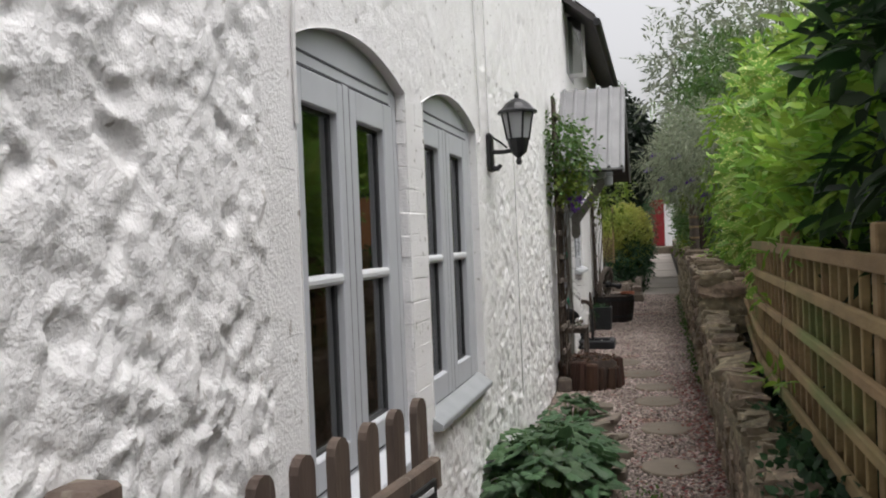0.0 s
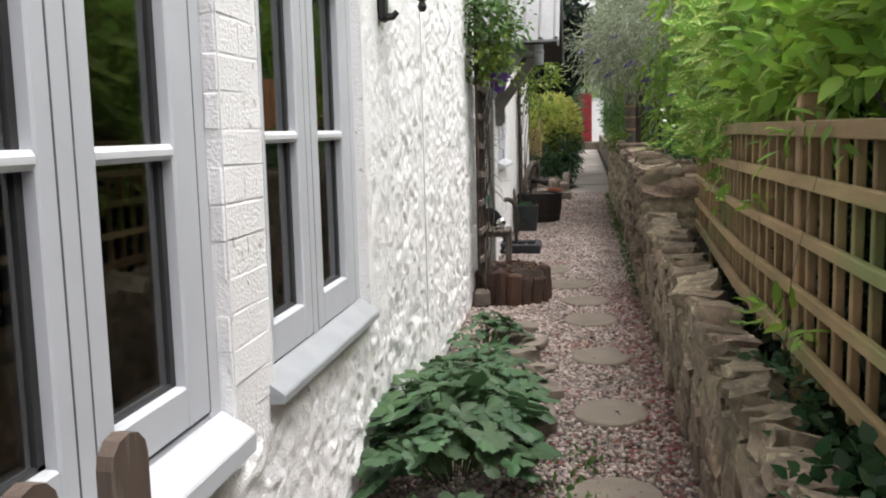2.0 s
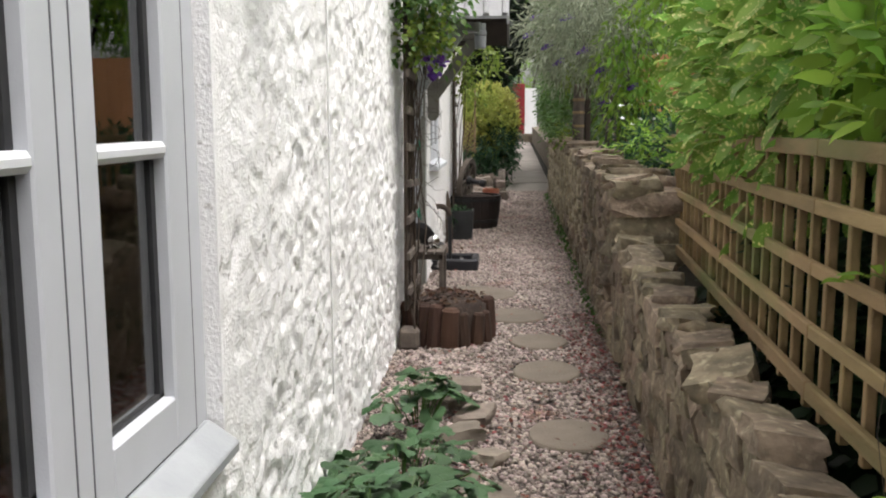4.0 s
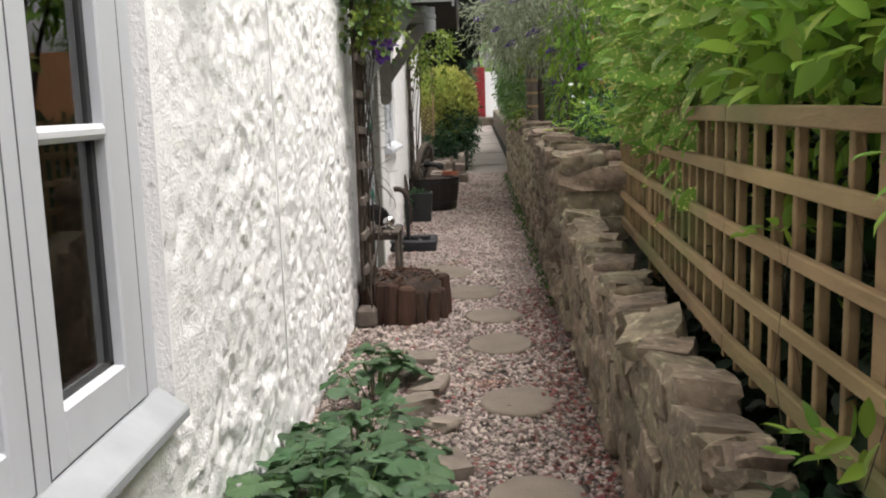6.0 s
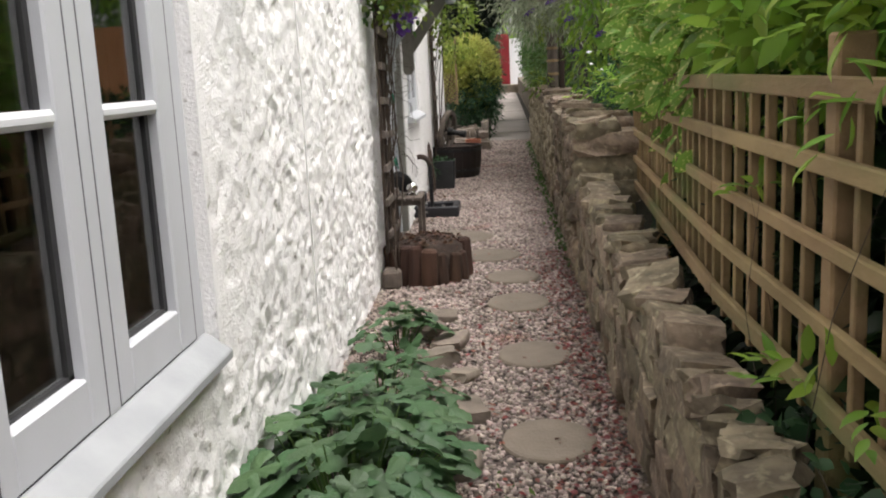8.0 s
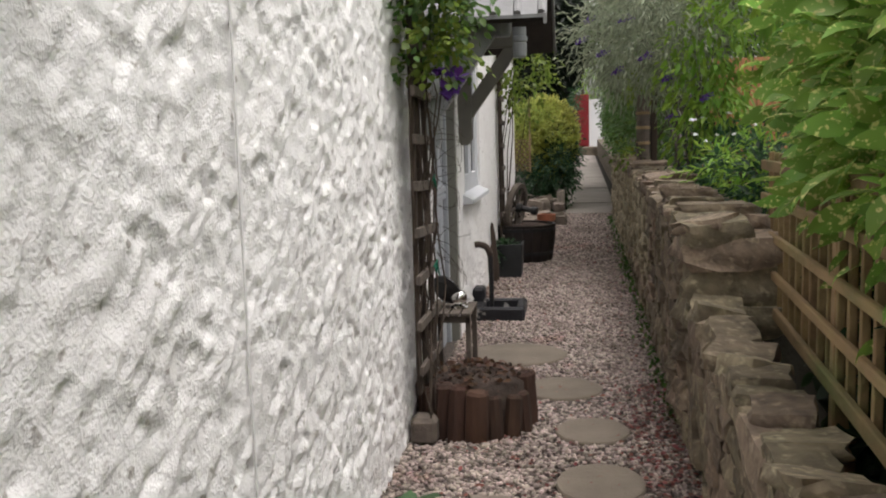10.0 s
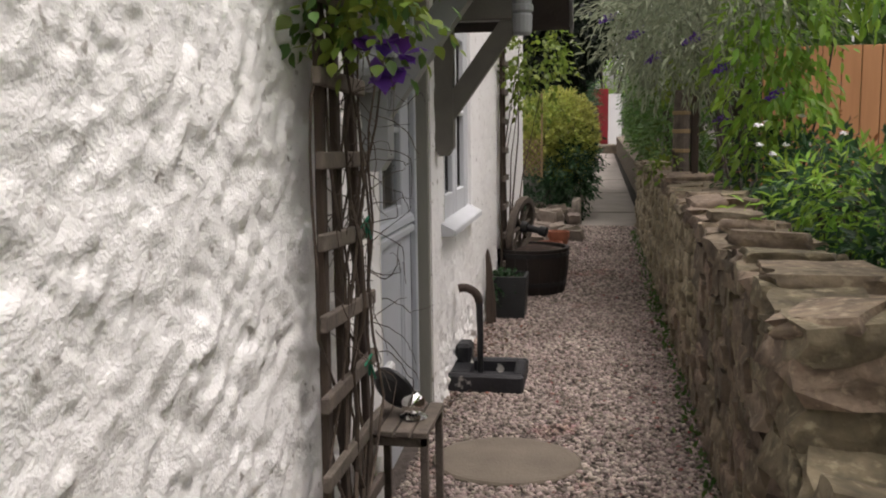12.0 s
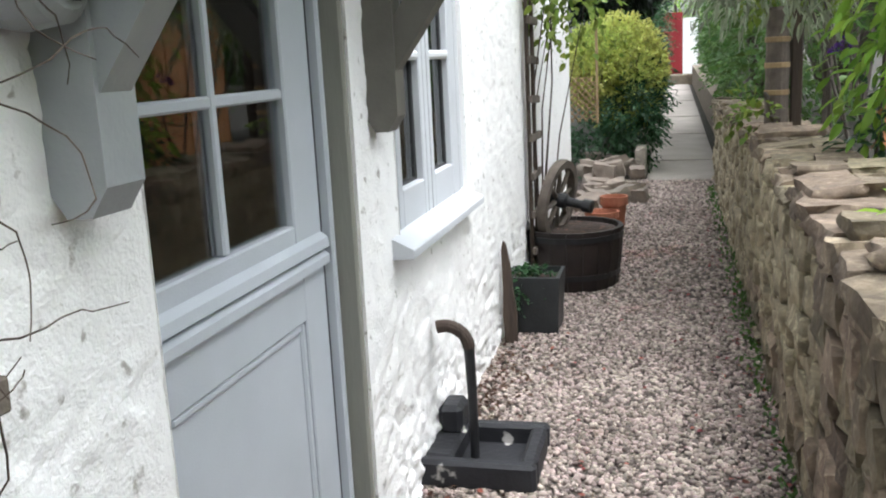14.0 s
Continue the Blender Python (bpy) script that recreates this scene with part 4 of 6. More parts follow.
def boundary():
    rs = np.random.RandomState(21)
    bm = bmesh.new()
    ys = np.arange(1.2, 36.1, 0.2)
    rows = []
    for y in ys:
        x1 = 0.72 if y > 8.65 else 0.66 if y > 8.35 else 0.48
        off = 0.0 if y < 17 else min(0.12, (y - 17) * 0.03)
        t = wall_top(y) - 0.02 if y < 17.6 else gz(y) + 0.55
        rows.append([bm.verts.new(p) for p in ((XR + 0.035 + off, y, gz(y) - 0.25), (x1 + off, y, gz(y) - 0.25), (x1 + off, y, t), (XR + 0.035 + off, y, t))])
    for a, b in zip(rows, rows[1:]):
        for i in range(4):
            bm.faces.new((a[i], a[(i + 1) % 4], b[(i + 1) % 4], b[i]))
    bm.faces.new(rows[0])
    bm.faces.new(rows[-1][::-1])
    w = part("wall_boundary", bm, M_MORTAR)
    tagged(w, "old dry rubble stone boundary wall beside the path", "wall", kind="structure")
    far, count = [], 0

    def put(me, x, y, z, sx, sy, sz, rot, one):
        if one:
            ob = link("stone", me, None, w)
            ob.location, ob.scale, ob.rotation_euler = (x, y, z), (sx, sy, sz), rot
        else:
            far.append((me, Matrix.LocRotScale((x, y, z), Euler(rot), (sx, sy, sz))))

    for part_no, (ya, yb) in enumerate(((1.4, 8.28), (8.28, 17.6))):
        course = 0
        h0 = -0.05
        while True:
            h = rs.uniform(0.075, 0.13)
            if h0 > (0.62 if part_no == 0 else 0.97):
                break
            y = ya + (rs.uniform(0, 0.15) if course % 2 else 0)
            while y < yb - 0.03:
                ln = rs.uniform(0.11, 0.30)
                ln = min(ln, yb - y + 0.02)
                base = gz(y)
                tp = wall_top(y)
                if base + h0 + h * 0.6 < tp:
                    lift = rs.uniform(-0.012, 0.012)
                    if part_no == 1 and y < 8.62:
                        sx, out = 0.38, -0.02
                        ln = min(max(ln, 0.24), 0.36)
                    else:
                        sx, out = 0.14, 0.0
                    put(STONES[rs.randint(14)], XR + sx / 2 - 0.008 + out + rs.uniform(-0.016, 0.016), y + ln / 2, base + h0 + h / 2 + lift, sx, ln * 0.99, h * 1.04, (rs.normal(0, 0.07), rs.normal(0, 0.05), rs.normal(0, 0.05)), y < 10.6 or (y < 13 and count < 300))
                    count += 1
                y += ln + 0.006
            h0 += h + 0.004
            course += 1
    # large blocks closing the end of the tall stretch
    z = 0.58
    while z < 0.98:
        h = min(rs.uniform(0.11, 0.17), 1.03 - z)
        put(STONES[rs.randint(14)], XR + 0.185 + rs.uniform(-0.01, 0.01), 8.42 + rs.uniform(-0.015, 0.015), z + h / 2, 0.41, 0.38, h * 1.05, (rs.normal(0, 0.03), rs.normal(0, 0.03), rs.normal(0, 0.04)), True)
        z += h
    # coping: rough lumps on the low stretch, stacked thin slabs on the tall one
    y = 1.6
    while y < 8.25:
        near = y < 4.75
        ln, t, wd = (rs.uniform(0.07, 0.13), rs.uniform(0.05, 0.09), rs.uniform(0.10, 0.16)) if near else (rs.uniform(0.12, 0.24), rs.uniform(0.05, 0.09), rs.uniform(0.15, 0.22))
        ob = link("coping_stone", RUBBLE[rs.randint(8)] if near else STONES[rs.randint(14)], None, w)
        ob.location = (XR - 0.012 + wd / 2 + rs.uniform(-0.02, 0.02), y + ln / 2, wall_top(y + ln / 2) + t / 2 - 0.012 + rs.uniform(-0.015, 0.03))
        ob.scale = (wd, ln * 1.05, t)
        ob.rotation_euler = (rs.normal(0, 0.14), rs.normal(0, 0.12), rs.normal(0, 0.25))
        y += ln
    for layer in range(2):
        y = 8.24
        while y < 17.6:
            ln, t = rs.uniform(0.13, 0.30), rs.uniform(0.07, 0.105) if layer == 0 else rs.uniform(0.04, 0.06)
            if layer < 1 or rs.uniform() < 0.3:
                left = XR - 0.012 + rs.uniform(-0.018, 0.018) + layer * 0.03
                while left < XR + 0.24:
                    wd = min(rs.uniform(0.16, 0.38), XR + 0.38 - left)
                    ob = link("coping_stone", STONES[rs.randint(14)], None, w)
                    ob.location = (left + wd / 2, y + ln / 2 + rs.uniform(-0.02, 0.02), wall_top(y + ln / 2) - 0.04 + layer * 0.075 + t / 2 + rs.uniform(-0.006, 0.008))
                    ob.scale = (wd * 1.02, ln * 1.06, t)
                    ob.rotation_euler = (rs.normal(0, 0.06), rs.normal(0, 0.05), rs.normal(0, 0.12))
                    left += wd
            y += ln
    vs, fs, k = [], [], 0
    for me, m in far:
        co = np.array([m @ v.co for v in me.vertices])
        vs.append(co)
        fs.append(np.array([p.vertices[:] for p in me.polygons]) + k)
        k += len(co)
    raw("far_stones", np.concatenate(vs), np.concatenate(fs), M_STONE, w)["kind"] = "stuff"


# ---- garden trellis behind the low wall ----
TRELLIS_POSTS = ((3.10, 1.478), (1.25, 1.47), (5.9, 1.42))
LINE = [(0.50, 1.2), (0.525, 5.25), (0.735, 8.65)]


def on_line(s):
    """Place and heading at s metres along the trellis."""
    for a, b in zip(LINE, LINE[1:]):
        a, b = Vector((*a, 0)), Vector((*b, 0))
        n = (b - a).length
        if s <= n or b.y > 8:
            return a + (b - a) * (s / n), (b - a).normalized()
        s -= n


def trellis_fence():
    t = thing("trellis_fence", (0.53, 4.5, 0.1), "square timber trellis fence with mossy rails behind the stone wall", "fence")
    total = sum((Vector(b) - Vector(a)).length for a, b in zip(LINE, LINE[1:]))
    n1 = (Vector(LINE[1]) - Vector(LINE[0])).length
    for z, h in ((1.372, 0.046), (1.222, 0.040), (1.060, 0.036), (0.895, 0.038), (0.735, 0.050)):
        for a, b in ((0.0, n1), (n1, total)):
            p, d = on_line(a + 0.001)
            q, _ = on_line(b - 0.001)
            m = Matrix.Translation(p) @ Matrix.Rotation(math.atan2(d.y, d.x), 4, "Z")
            drop = 0.05 if a > 0 else 0.0
            bm = bx(bmesh.new(), 0, (q - p).length, -0.004, 0.020, z - h / 2, z + h / 2, 0.004)
            for v in bm.verts:
                v.co.z -= drop * v.co.x / (total - n1)
            bmesh.ops.transform(bm, matrix=m, verts=bm.verts)
            part("rail", bm, M_WOOD, t)
    rng = random.Random(3)
    s = 0.06
    while s < total:
        if min(abs(s - q) for q, _ in TRELLIS_POSTS) < 0.056:
            s += 0.152
            continue
        p, d = on_line(s)
        m = Matrix.Translation(p) @ Matrix.Rotation(math.atan2(d.y, d.x), 4, "Z")
        bm = bx(bmesh.new(), -0.0125, 0.0125, -0.030, -0.0045, 0.66, 1.385, 0.003)
        bmesh.ops.transform(bm, matrix=m, verts=bm.verts)
        part("slat", bm, M_WOOD, t)
        s += 0.152
    for s, top in TRELLIS_POSTS:
        p, d = on_line(s)
        m = Matrix.Translation(p) @ Matrix.Rotation(math.atan2(d.y, d.x), 4, "Z")
        bm = bx(bmesh.new(), -0.034, 0.034, -0.080, -0.0055, 0.05, top, 0.006)
        bmesh.ops.transform(bm, matrix=m, verts=bm.verts)
        part("post", bm, M_WOOD, t)


trellis_fence()


# ---- the trellis on the house, with its climber ----
def house_trellis(name, y0, ups, z0, z1, x, rails, splay, label):
    """Uprights given as (foot, head) offsets; battens grow longer towards the foot by splay."""
    t = thing(name, (x, y0, z0), label, "trellis", "trellises on the house wall")
    rng = random.Random(int(y0 * 10))
    for foot, head in ups:
        bm = bx(bmesh.new(), -0.022, 0.0, -0.021, 0.021, 0, z1 - z0, 0.004)
        for v in bm.verts:
            k = v.co.z / (z1 - z0)
            v.co += Vector((x, y0 + foot + (head - foot) * k, z0))
        part("upright", bm, M_DWOOD, t)
    for z in rails:
        k = (z - z0) / (z1 - z0)
        end = ups[-1][0] + (ups[-1][1] - ups[-1][0]) * k + 0.055 + splay * (1 - k)
        bm = bx(bmesh.new(), 0.001, 0.024, ups[0][0] - 0.06 - rng.uniform(0, 0.03), end + rng.uniform(-0.02, 0.02), -0.023, 0.023, 0.004, Matrix.Rotation(rng.uniform(-0.05, 0.01), 4, "X"))
        bmesh.ops.translate(bm, verts=bm.verts, vec=(x, y0, z))
        part("batten", bm, M_GREYWOOD, t)
    return t


house_trellis("wall_trellis", 8.255, ((0.0, 0.05), (0.18, 0.16), (0.49, 0.22)), 0.30, 2.72, -0.875, [0.425 + 0.213 * k for k in range(11)], 0.0, "weathered timber trellis holding a climber beside the door")
house_trellis("wall_trellis", 13.35, ((0.0, 0.0), (0.22, 0.22)), 0.22, 2.9, -0.905, [0.45 + 0.23 * k for k in range(11)], 0.0, "narrow dark timber trellis on the far end of the wall")


def climber():
    rs = np.random.RandomState(9)
    c = thing("clematis", (-0.83, 8.55, gz(8.5)), "clematis with woody stems, green leaves and purple flowers on the trellis", "climbing plant")
    bm = bmesh.new()
    for i in range(10):
        y, x = 8.28 + rs.uniform(0, 0.36), -0.85 + rs.uniform(-0.02, 0.05)
        pts, z = [], 0.10
        while z < 2.3:
            pts.append((x, y, z))
            y = min(max(y + rs.normal(0, 0.05), 8.16), 8.64)
            x = min(max(x + rs.normal(0, 0.02), -0.92), -0.79)
            z += rs.uniform(0.12, 0.2)
        tube(bm, pts, rs.uniform(0.004, 0.010), 0.003, 5)
    for i in range(60):
        p = Vector((-0.85 + rs.uniform(-0.03, 0.05), 8.40 + rs.uniform(-0.1, 0.30), rs.uniform(0.9, 2.0)))
        pts = [p]
        d = Vector((rs.uniform(-0.1, 0.35), rs.uniform(-0.3, 0.8), rs.uniform(-0.9, 0.5)))
        for k in range(12):
            d = (d + Vector(rs.normal(0, 0.25, 3)) + Vector((0.0, 0.02, -0.06))).normalized()
            p = p + d * rs.uniform(0.015, 0.035)
            p.x = min(max(p.x, -0.925), -0.70)
            pts.append(p)
        tube(bm, pts, 0.0019, 0.0008, 4)
    part("stem", bm, M_STEM, c, "tangled brown woody stems")
    blobs = [(-0.76, 8.26, 1.94, 0.13, 0.14, 0.18), (-0.72, 8.28, 1.88, 0.11, 0.11, 0.10)]
    p, d = sprays(blobs, 60, rs, 5, 0.12, 0.35, 0.3)
    v, f = leaf_mesh(p, d, 0.041, 0.9, rs, 0.5, fine=True)
    raw("foliage", v, f, L_LIME, c)
    p, d = sprays([(-0.78, 8.28, 2.1, 0.13, 0.22, 0.3), (-0.82, 8.3, 2.35, 0.12, 0.25, 0.3), (-0.70, 8.32, 2.2, 0.15, 0.15, 0.16)], 260, rs, 5, 0.16, 0.4, 0.2)
    v, f = leaf_mesh(p, d, 0.045, 0.7, rs, 0.6)
    raw("foliage", v, f, L_MID, c)
    for k, (x, y, z) in enumerate(((-0.72, 8.42, 1.73), (-0.75, 8.36, 1.71), (-0.69, 8.44, 1.77), (-0.77, 8.26, 1.80), (-0.72, 8.33, 1.79))):
        q = np.repeat(np.array([[x, y, z]]), 6, 0)
        a = np.arange(6) * math.pi / 3 + k
        dd = np.stack([np.cos(a) * 0.5 + 0.5, np.sin(a), np.sin(a * 2 + k) * 0.5 - 0.25], -1)
        v, f = leaf_mesh(q, dd, 0.062, 1.0, rs, 0.4)
        raw("flower", v, f, L_PURPLE, c, "purple clematis flower")
    for z in (0.86, 1.28):
        bm = bmesh.new()
        tube(bm, [(-0.85, 8.55, z), (-0.835, 8.58, z + 0.03), (-0.85, 8.61, z), (-0.84, 8.57, z - 0.03), (-0.83, 8.54, z + 0.02), (-0.83, 8.60, z - 0.05)], 0.004, None, 5)
        part("twine", bm, M_TWINE, c, "green garden twine knot")


climber()
# ---- things beside the path ----
def log_planter():
    rng = random.Random(5)
    cx, cy, g = -0.655, 8.56, gz(8.5)
    p = thing("log_planter", (cx, cy, g), "round planter of dark brown upright half logs filled with soil", "planter")
    for i in range(17):
        t = 2 * math.pi * i / 17
        r = rng.uniform(0.044, 0.056)
        h = 0.255 + rng.uniform(-0.06, 0.04)
        bm = ring(bmesh.new(), [(r * 0.95, -0.03), (r * 1.04, h * 0.3), (r, h * 0.7), (r * 0.96, h - 0.015), (r * 0.7, h)], (0, 0, 0), 10, True, 0.16, rng)
        lean = Matrix.Rotation(rng.uniform(-0.10, 0.10), 4, "X") @ Matrix.Rotation(rng.uniform(-0.10, 0.10), 4, "Y")
        bmesh.ops.transform(bm, matrix=Matrix.Translation((cx + 0.25 * math.cos(t), cy + 0.25 * math.sin(t), g)) @ lean, verts=bm.verts)
        part("log", bm, M_LOG, p)
    bm = ring(bmesh.new(), [(0.24, 0.0), (0.24, 0.235), (0.16, 0.275), (0.08, 0.255), (0.02, 0.28)], (cx, cy, g), 22, True, 0.05, rng)
    part("soil", bm, M_SOIL, p, "dark crumbly soil with dry leaves", True)
    bm = bmesh.new()
    for i in range(60):
        a, r = rng.uniform(0, 6.28), rng.uniform(0, 0.22)
        bmesh.ops.create_icosphere(bm, subdivisions=1, radius=rng.uniform(0.006, 0.016), matrix=Matrix.Translation((cx + r * math.cos(a), cy + r * math.sin(a), g + 0.27)))
    part("soil_crumb", bm, M_SOIL, p)["kind"] = "stuff"
    rs = np.random.RandomState(14)
    a, r = rs.uniform(0, 6.28, 170), 0.25 * np.sqrt(rs.uniform(0, 1, 170))
    q = np.stack([cx + r * np.cos(a), cy + r * np.sin(a), g + 0.268 + 0.02 * (1 - r / 0.25)], -1)
    v, f = leaf_mesh(q, rs.normal(0, 1, (170, 3)) * np.array([1, 1, 0.35]), 0.04, 0.7, rs, 0.5)
    raw("dry_leaves", v, f, L_BROWN, p, "dry brown leaves lying on the soil", kind="stuff")


log_planter()
bm = box(-0.935, -0.81, 8.22, 8.36, gz(8.3), gz(8.3) + 0.13, 0.02)
tagged(part("stone_block", bm, M_GREYWOOD), "small grey stone block against the wall", "stone block")


def side_table():
    t = thing("side_table", (-0.815, 8.93, gz(8.9)), "low silvered slatted wooden table by the door", "table")
    g, top = gz(8.9), 0.585
    for i in range(4):
        x = -0.925 + i * 0.058
        part("slat", box(x, x + 0.050, 8.76, 9.10, top - 0.02, top, 0.003), M_GREYWOOD, t)
    part("apron", box(-0.922, -0.70, 8.775, 8.80, top - 0.055, top - 0.021, 0.003), M_GREYWOOD, t)
    part("apron", box(-0.922, -0.70, 9.06, 9.085, top - 0.055, top - 0.021, 0.003), M_GREYWOOD, t)
    for x in (-0.92, -0.728):
        for y in (8.775, 9.06):
            part("leg", box(x, x + 0.026, y, y + 0.026, g - 0.01, top - 0.0215, 0.003), M_GREYWOOD, t)


side_table()


def ornament():
    o = thing("garden_ornament", (-0.84, 8.95, 0.585), "black dish leaning behind a mirrored steel ball on the table", "ornament")
    m = Matrix.Translation((-0.855, 8.93, 0.672)) @ Matrix.Rotation(radians(-62), 4, "X") @ Matrix.Rotation(radians(25), 4, "Y")
    bm = ring(bmesh.new(), [(0.02, 0.0), (0.06, 0.004), (0.082, 0.018), (0.088, 0.020), (0.086, 0.010), (0.062, -0.006), (0.02, -0.010)], (0, 0, 0), 28)
    bmesh.ops.transform(bm, matrix=m, verts=bm.verts)
    part("dish", bm, M_BLACK, o)
    bm = bmesh.new()
    bmesh.ops.create_uvsphere(bm, u_segments=24, v_segments=16, radius=0.042, matrix=Matrix.Translation((-0.775, 8.91, 0.640)))
    part("ball", bm, M_STEEL, o, "mirrored steel ball", True)
    part("stand", ring(bmesh.new(), [(0.045, 0), (0.05, 0.006), (0.03, 0.014)], (-0.775, 8.91, 0.586), 20), M_STEEL, o)


ornament()


def trough():
    g = gz(11.0) - 0.005
    t = thing("stone_trough", (-0.76, 11.1, g), "black stone trough with pale chips and an old pipe over it", "trough")
    x0, x1, y0, y1, h = -0.975, -0.545, 10.77, 11.19, 0.105
    w = 0.06
    sides = []
    for q in ((x0, x1, y0, y0 + w), (x0, x1, y1 - w, y1), (x0, x0 + 0.12, y0 + w, y1 - w), (x1 - w, x1, y0 + w, y1 - w)):
        sides.append(("basin_side", bx(bmesh.new(), *q, g, g + h, 0.014)))
    sides.append(("basin_floor", bx(bmesh.new(), x0 + 0.1, x1 - 0.05, y0 + 0.05, y1 - 0.05, g, g + 0.03)))
    for v in (v for _, bm in sides for v in bm.verts):
        v.co += Vector((0.006 * noise.noise(v.co * 9), 0.006 * noise.noise(v.co * 9 + Vector((5, 0, 0))), 0.008 * noise.noise(v.co * 7)))
    for name, bm in sides:
        part(name, bm, M_TROUGH, t)
    bm = bmesh.new()
    bx(bm, -0.955, -0.86, 11.03, 11.18, g + 0.09, g + 0.21, 0.02)
    part("back_stone", bm, M_TROUGH, t)
    bm = bmesh.new()
    px, py = -0.80, 10.97
    pts = [(px, py, g + 0.04), (px, py, g + 0.3), (px - 0.005, py, g + 0.475)]
    tube(bm, pts, 0.017, 0.020, 12)
    part("pipe", bm, M_BLACK, t, "black iron standpipe")
    bm = bmesh.new()
    pts = [(px - 0.005 - 0.085 * (1 - math.cos(a)), py - 0.01 * a, g + 0.47 + 0.085 * math.sin(a)) for a in np.linspace(0, 1.9, 9)]
    tube(bm, pts, 0.024, 0.024, 12)
    part("elbow", bm, M_DWOOD, t, "rusty brown pipe elbow")


trough()


def square_planter():
    g = gz(12.65)
    p = thing("square_planter", (-0.81, 12.66, g), "black square planter with a trailing green plant", "planter")
    bm = bmesh.new()
    r = bmesh.ops.create_cone(bm, cap_ends=False, segments=4, radius1=0.190, radius2=0.212, depth=0.31, matrix=Matrix.Translation((-0.805, 12.66, g + 0.155)) @ Matrix.Rotation(math.pi / 4, 4, "Z"))
    bmesh.ops.solidify(bm, geom=bm.faces[:], thickness=0.02)
    part("pot", bm, M_POT, p)
    part("soil", box(-0.925, -0.685, 12.54, 12.78, g + 0.02, g + 0.28), M_SOIL, p)
    rs = np.random.RandomState(2)
    q, d = sprays([(-0.82, 12.65, g + 0.30, 0.12, 0.13, 0.025), (-0.91, 12.52, g + 0.20, 0.04, 0.03, 0.1)], 110, rs, 5, 0.07, 0.6, 0.2)
    v, f = leaf_mesh(q, d, 0.024, 1.0, rs)
    raw("foliage", v, f, L_DARK, p)


square_planter()
bm = prism(bmesh.new(), [(-0.030, 0.0), (0.036, 0.0), (0.040, 0.16), (0.026, 0.30), (0.022, 0.42), (0.004, 0.53), (-0.008, 0.545), (-0.020, 0.50), (-0.024, 0.30), (-0.034, 0.15)], "y", -0.012, 0.012)
bmesh.ops.transform(bm, matrix=Matrix.Translation((-0.898, 12.38, gz(12.4))) @ Matrix.Rotation(-0.03, 4, "Y"), verts=bm.verts)
tagged(part("slate_stake", bm, M_DWOOD), "tall dark slate shard leaning on the white wall", "slate")


def half_barrel():
    g = gz(13.6)
    cx, cy = -0.70, 13.60
    b = thing("half_barrel", (cx, cy, g), "dark half barrel planter holding soil and old ironwork", "planter")
    for i in range(20):
        t0, t1 = 2 * math.pi * i / 20, 2 * math.pi * (i + 0.97) / 20
        bm = bmesh.new()
        rows = []
        for r, z in ((0.285, 0), (0.315, 0.2), (0.325, 0.375), (0.298, 0.375), (0.28, 0.2), (0.255, 0)):
            rows.append([bm.verts.new((cx + r * math.cos(t), cy + r * math.sin(t), g + z)) for t in (t0, t1)])
        for k in range(6):
            a, c = rows[k], rows[(k + 1) % 6]
            bm.faces.new((a[0], a[1], c[1], c[0]))
        bm.faces.new([r[0] for r in rows])
        bm.faces.new([r[1] for r in rows][::-1])
        part("stave", bm, M_TUB, b)
    for z, r in ((0.07, 0.297), (0.31, 0.322)):
        part("hoop", ring(bmesh.new(), [(r, z), (r + 0.004, z), (r + 0.006, z + 0.035), (r, z + 0.035)], (cx, cy, g), 32, False), M_BLACK, b)
    part("soil", ring(bmesh.new(), [(0.27, 0.2), (0.29, 0.345), (0.15, 0.375), (0.02, 0.365)], (cx, cy, g), 24), M_SOIL, b, "", True)


def cart_wheel():
    """An old wooden barrow wheel, standing askew with its foot in the soil."""
    g = gz(13.6)
    at = (-0.775, 13.52, g + 0.55)
    w = thing("cart_wheel", at, "weathered wooden barrow wheel standing in the half barrel", "wheel")
    m = Matrix.Translation(at) @ Matrix.Rotation(radians(-16), 4, "Z") @ Matrix.Rotation(radians(10), 4, "Y") @ Matrix.Rotation(radians(90), 4, "Y")
    bm = ring(bmesh.new(), [(0.205, -0.028), (0.25, -0.028), (0.256, 0.0), (0.25, 0.028), (0.205, 0.028), (0.200, 0.0), (0.205, -0.028)], (0, 0, 0), 36, False)
    bmesh.ops.remove_doubles(bm, verts=bm.verts, dist=0.0005)
    bmesh.ops.transform(bm, matrix=m, verts=bm.verts)
    part("rim", bm, M_GREYWOOD, w)
    for k in range(8):
        a = k * math.pi / 4 + 0.2
        bm = tube(bmesh.new(), [(0.03 * math.cos(a), 0.03 * math.sin(a), 0), (0.12 * math.cos(a), 0.12 * math.sin(a), 0.004), (0.207 * math.cos(a), 0.207 * math.sin(a), 0)], 0.017, 0.013, 7)
        bmesh.ops.transform(bm, matrix=m, verts=bm.verts)
        part("spoke", bm, M_GREYWOOD, w)
    bm = ring(bmesh.new(), [(0.03, -0.07), (0.045, -0.06), (0.052, 0.0), (0.045, 0.06), (0.030, 0.07), (0.028, 0.17), (0.042, 0.175), (0.042, 0.23), (0.02, 0.235)], (0, 0, 0), 16)
    bmesh.ops.transform(bm, matrix=m, verts=bm.verts)
    part("hub", bm, M_BLACK, w, "black iron hub and axle end")


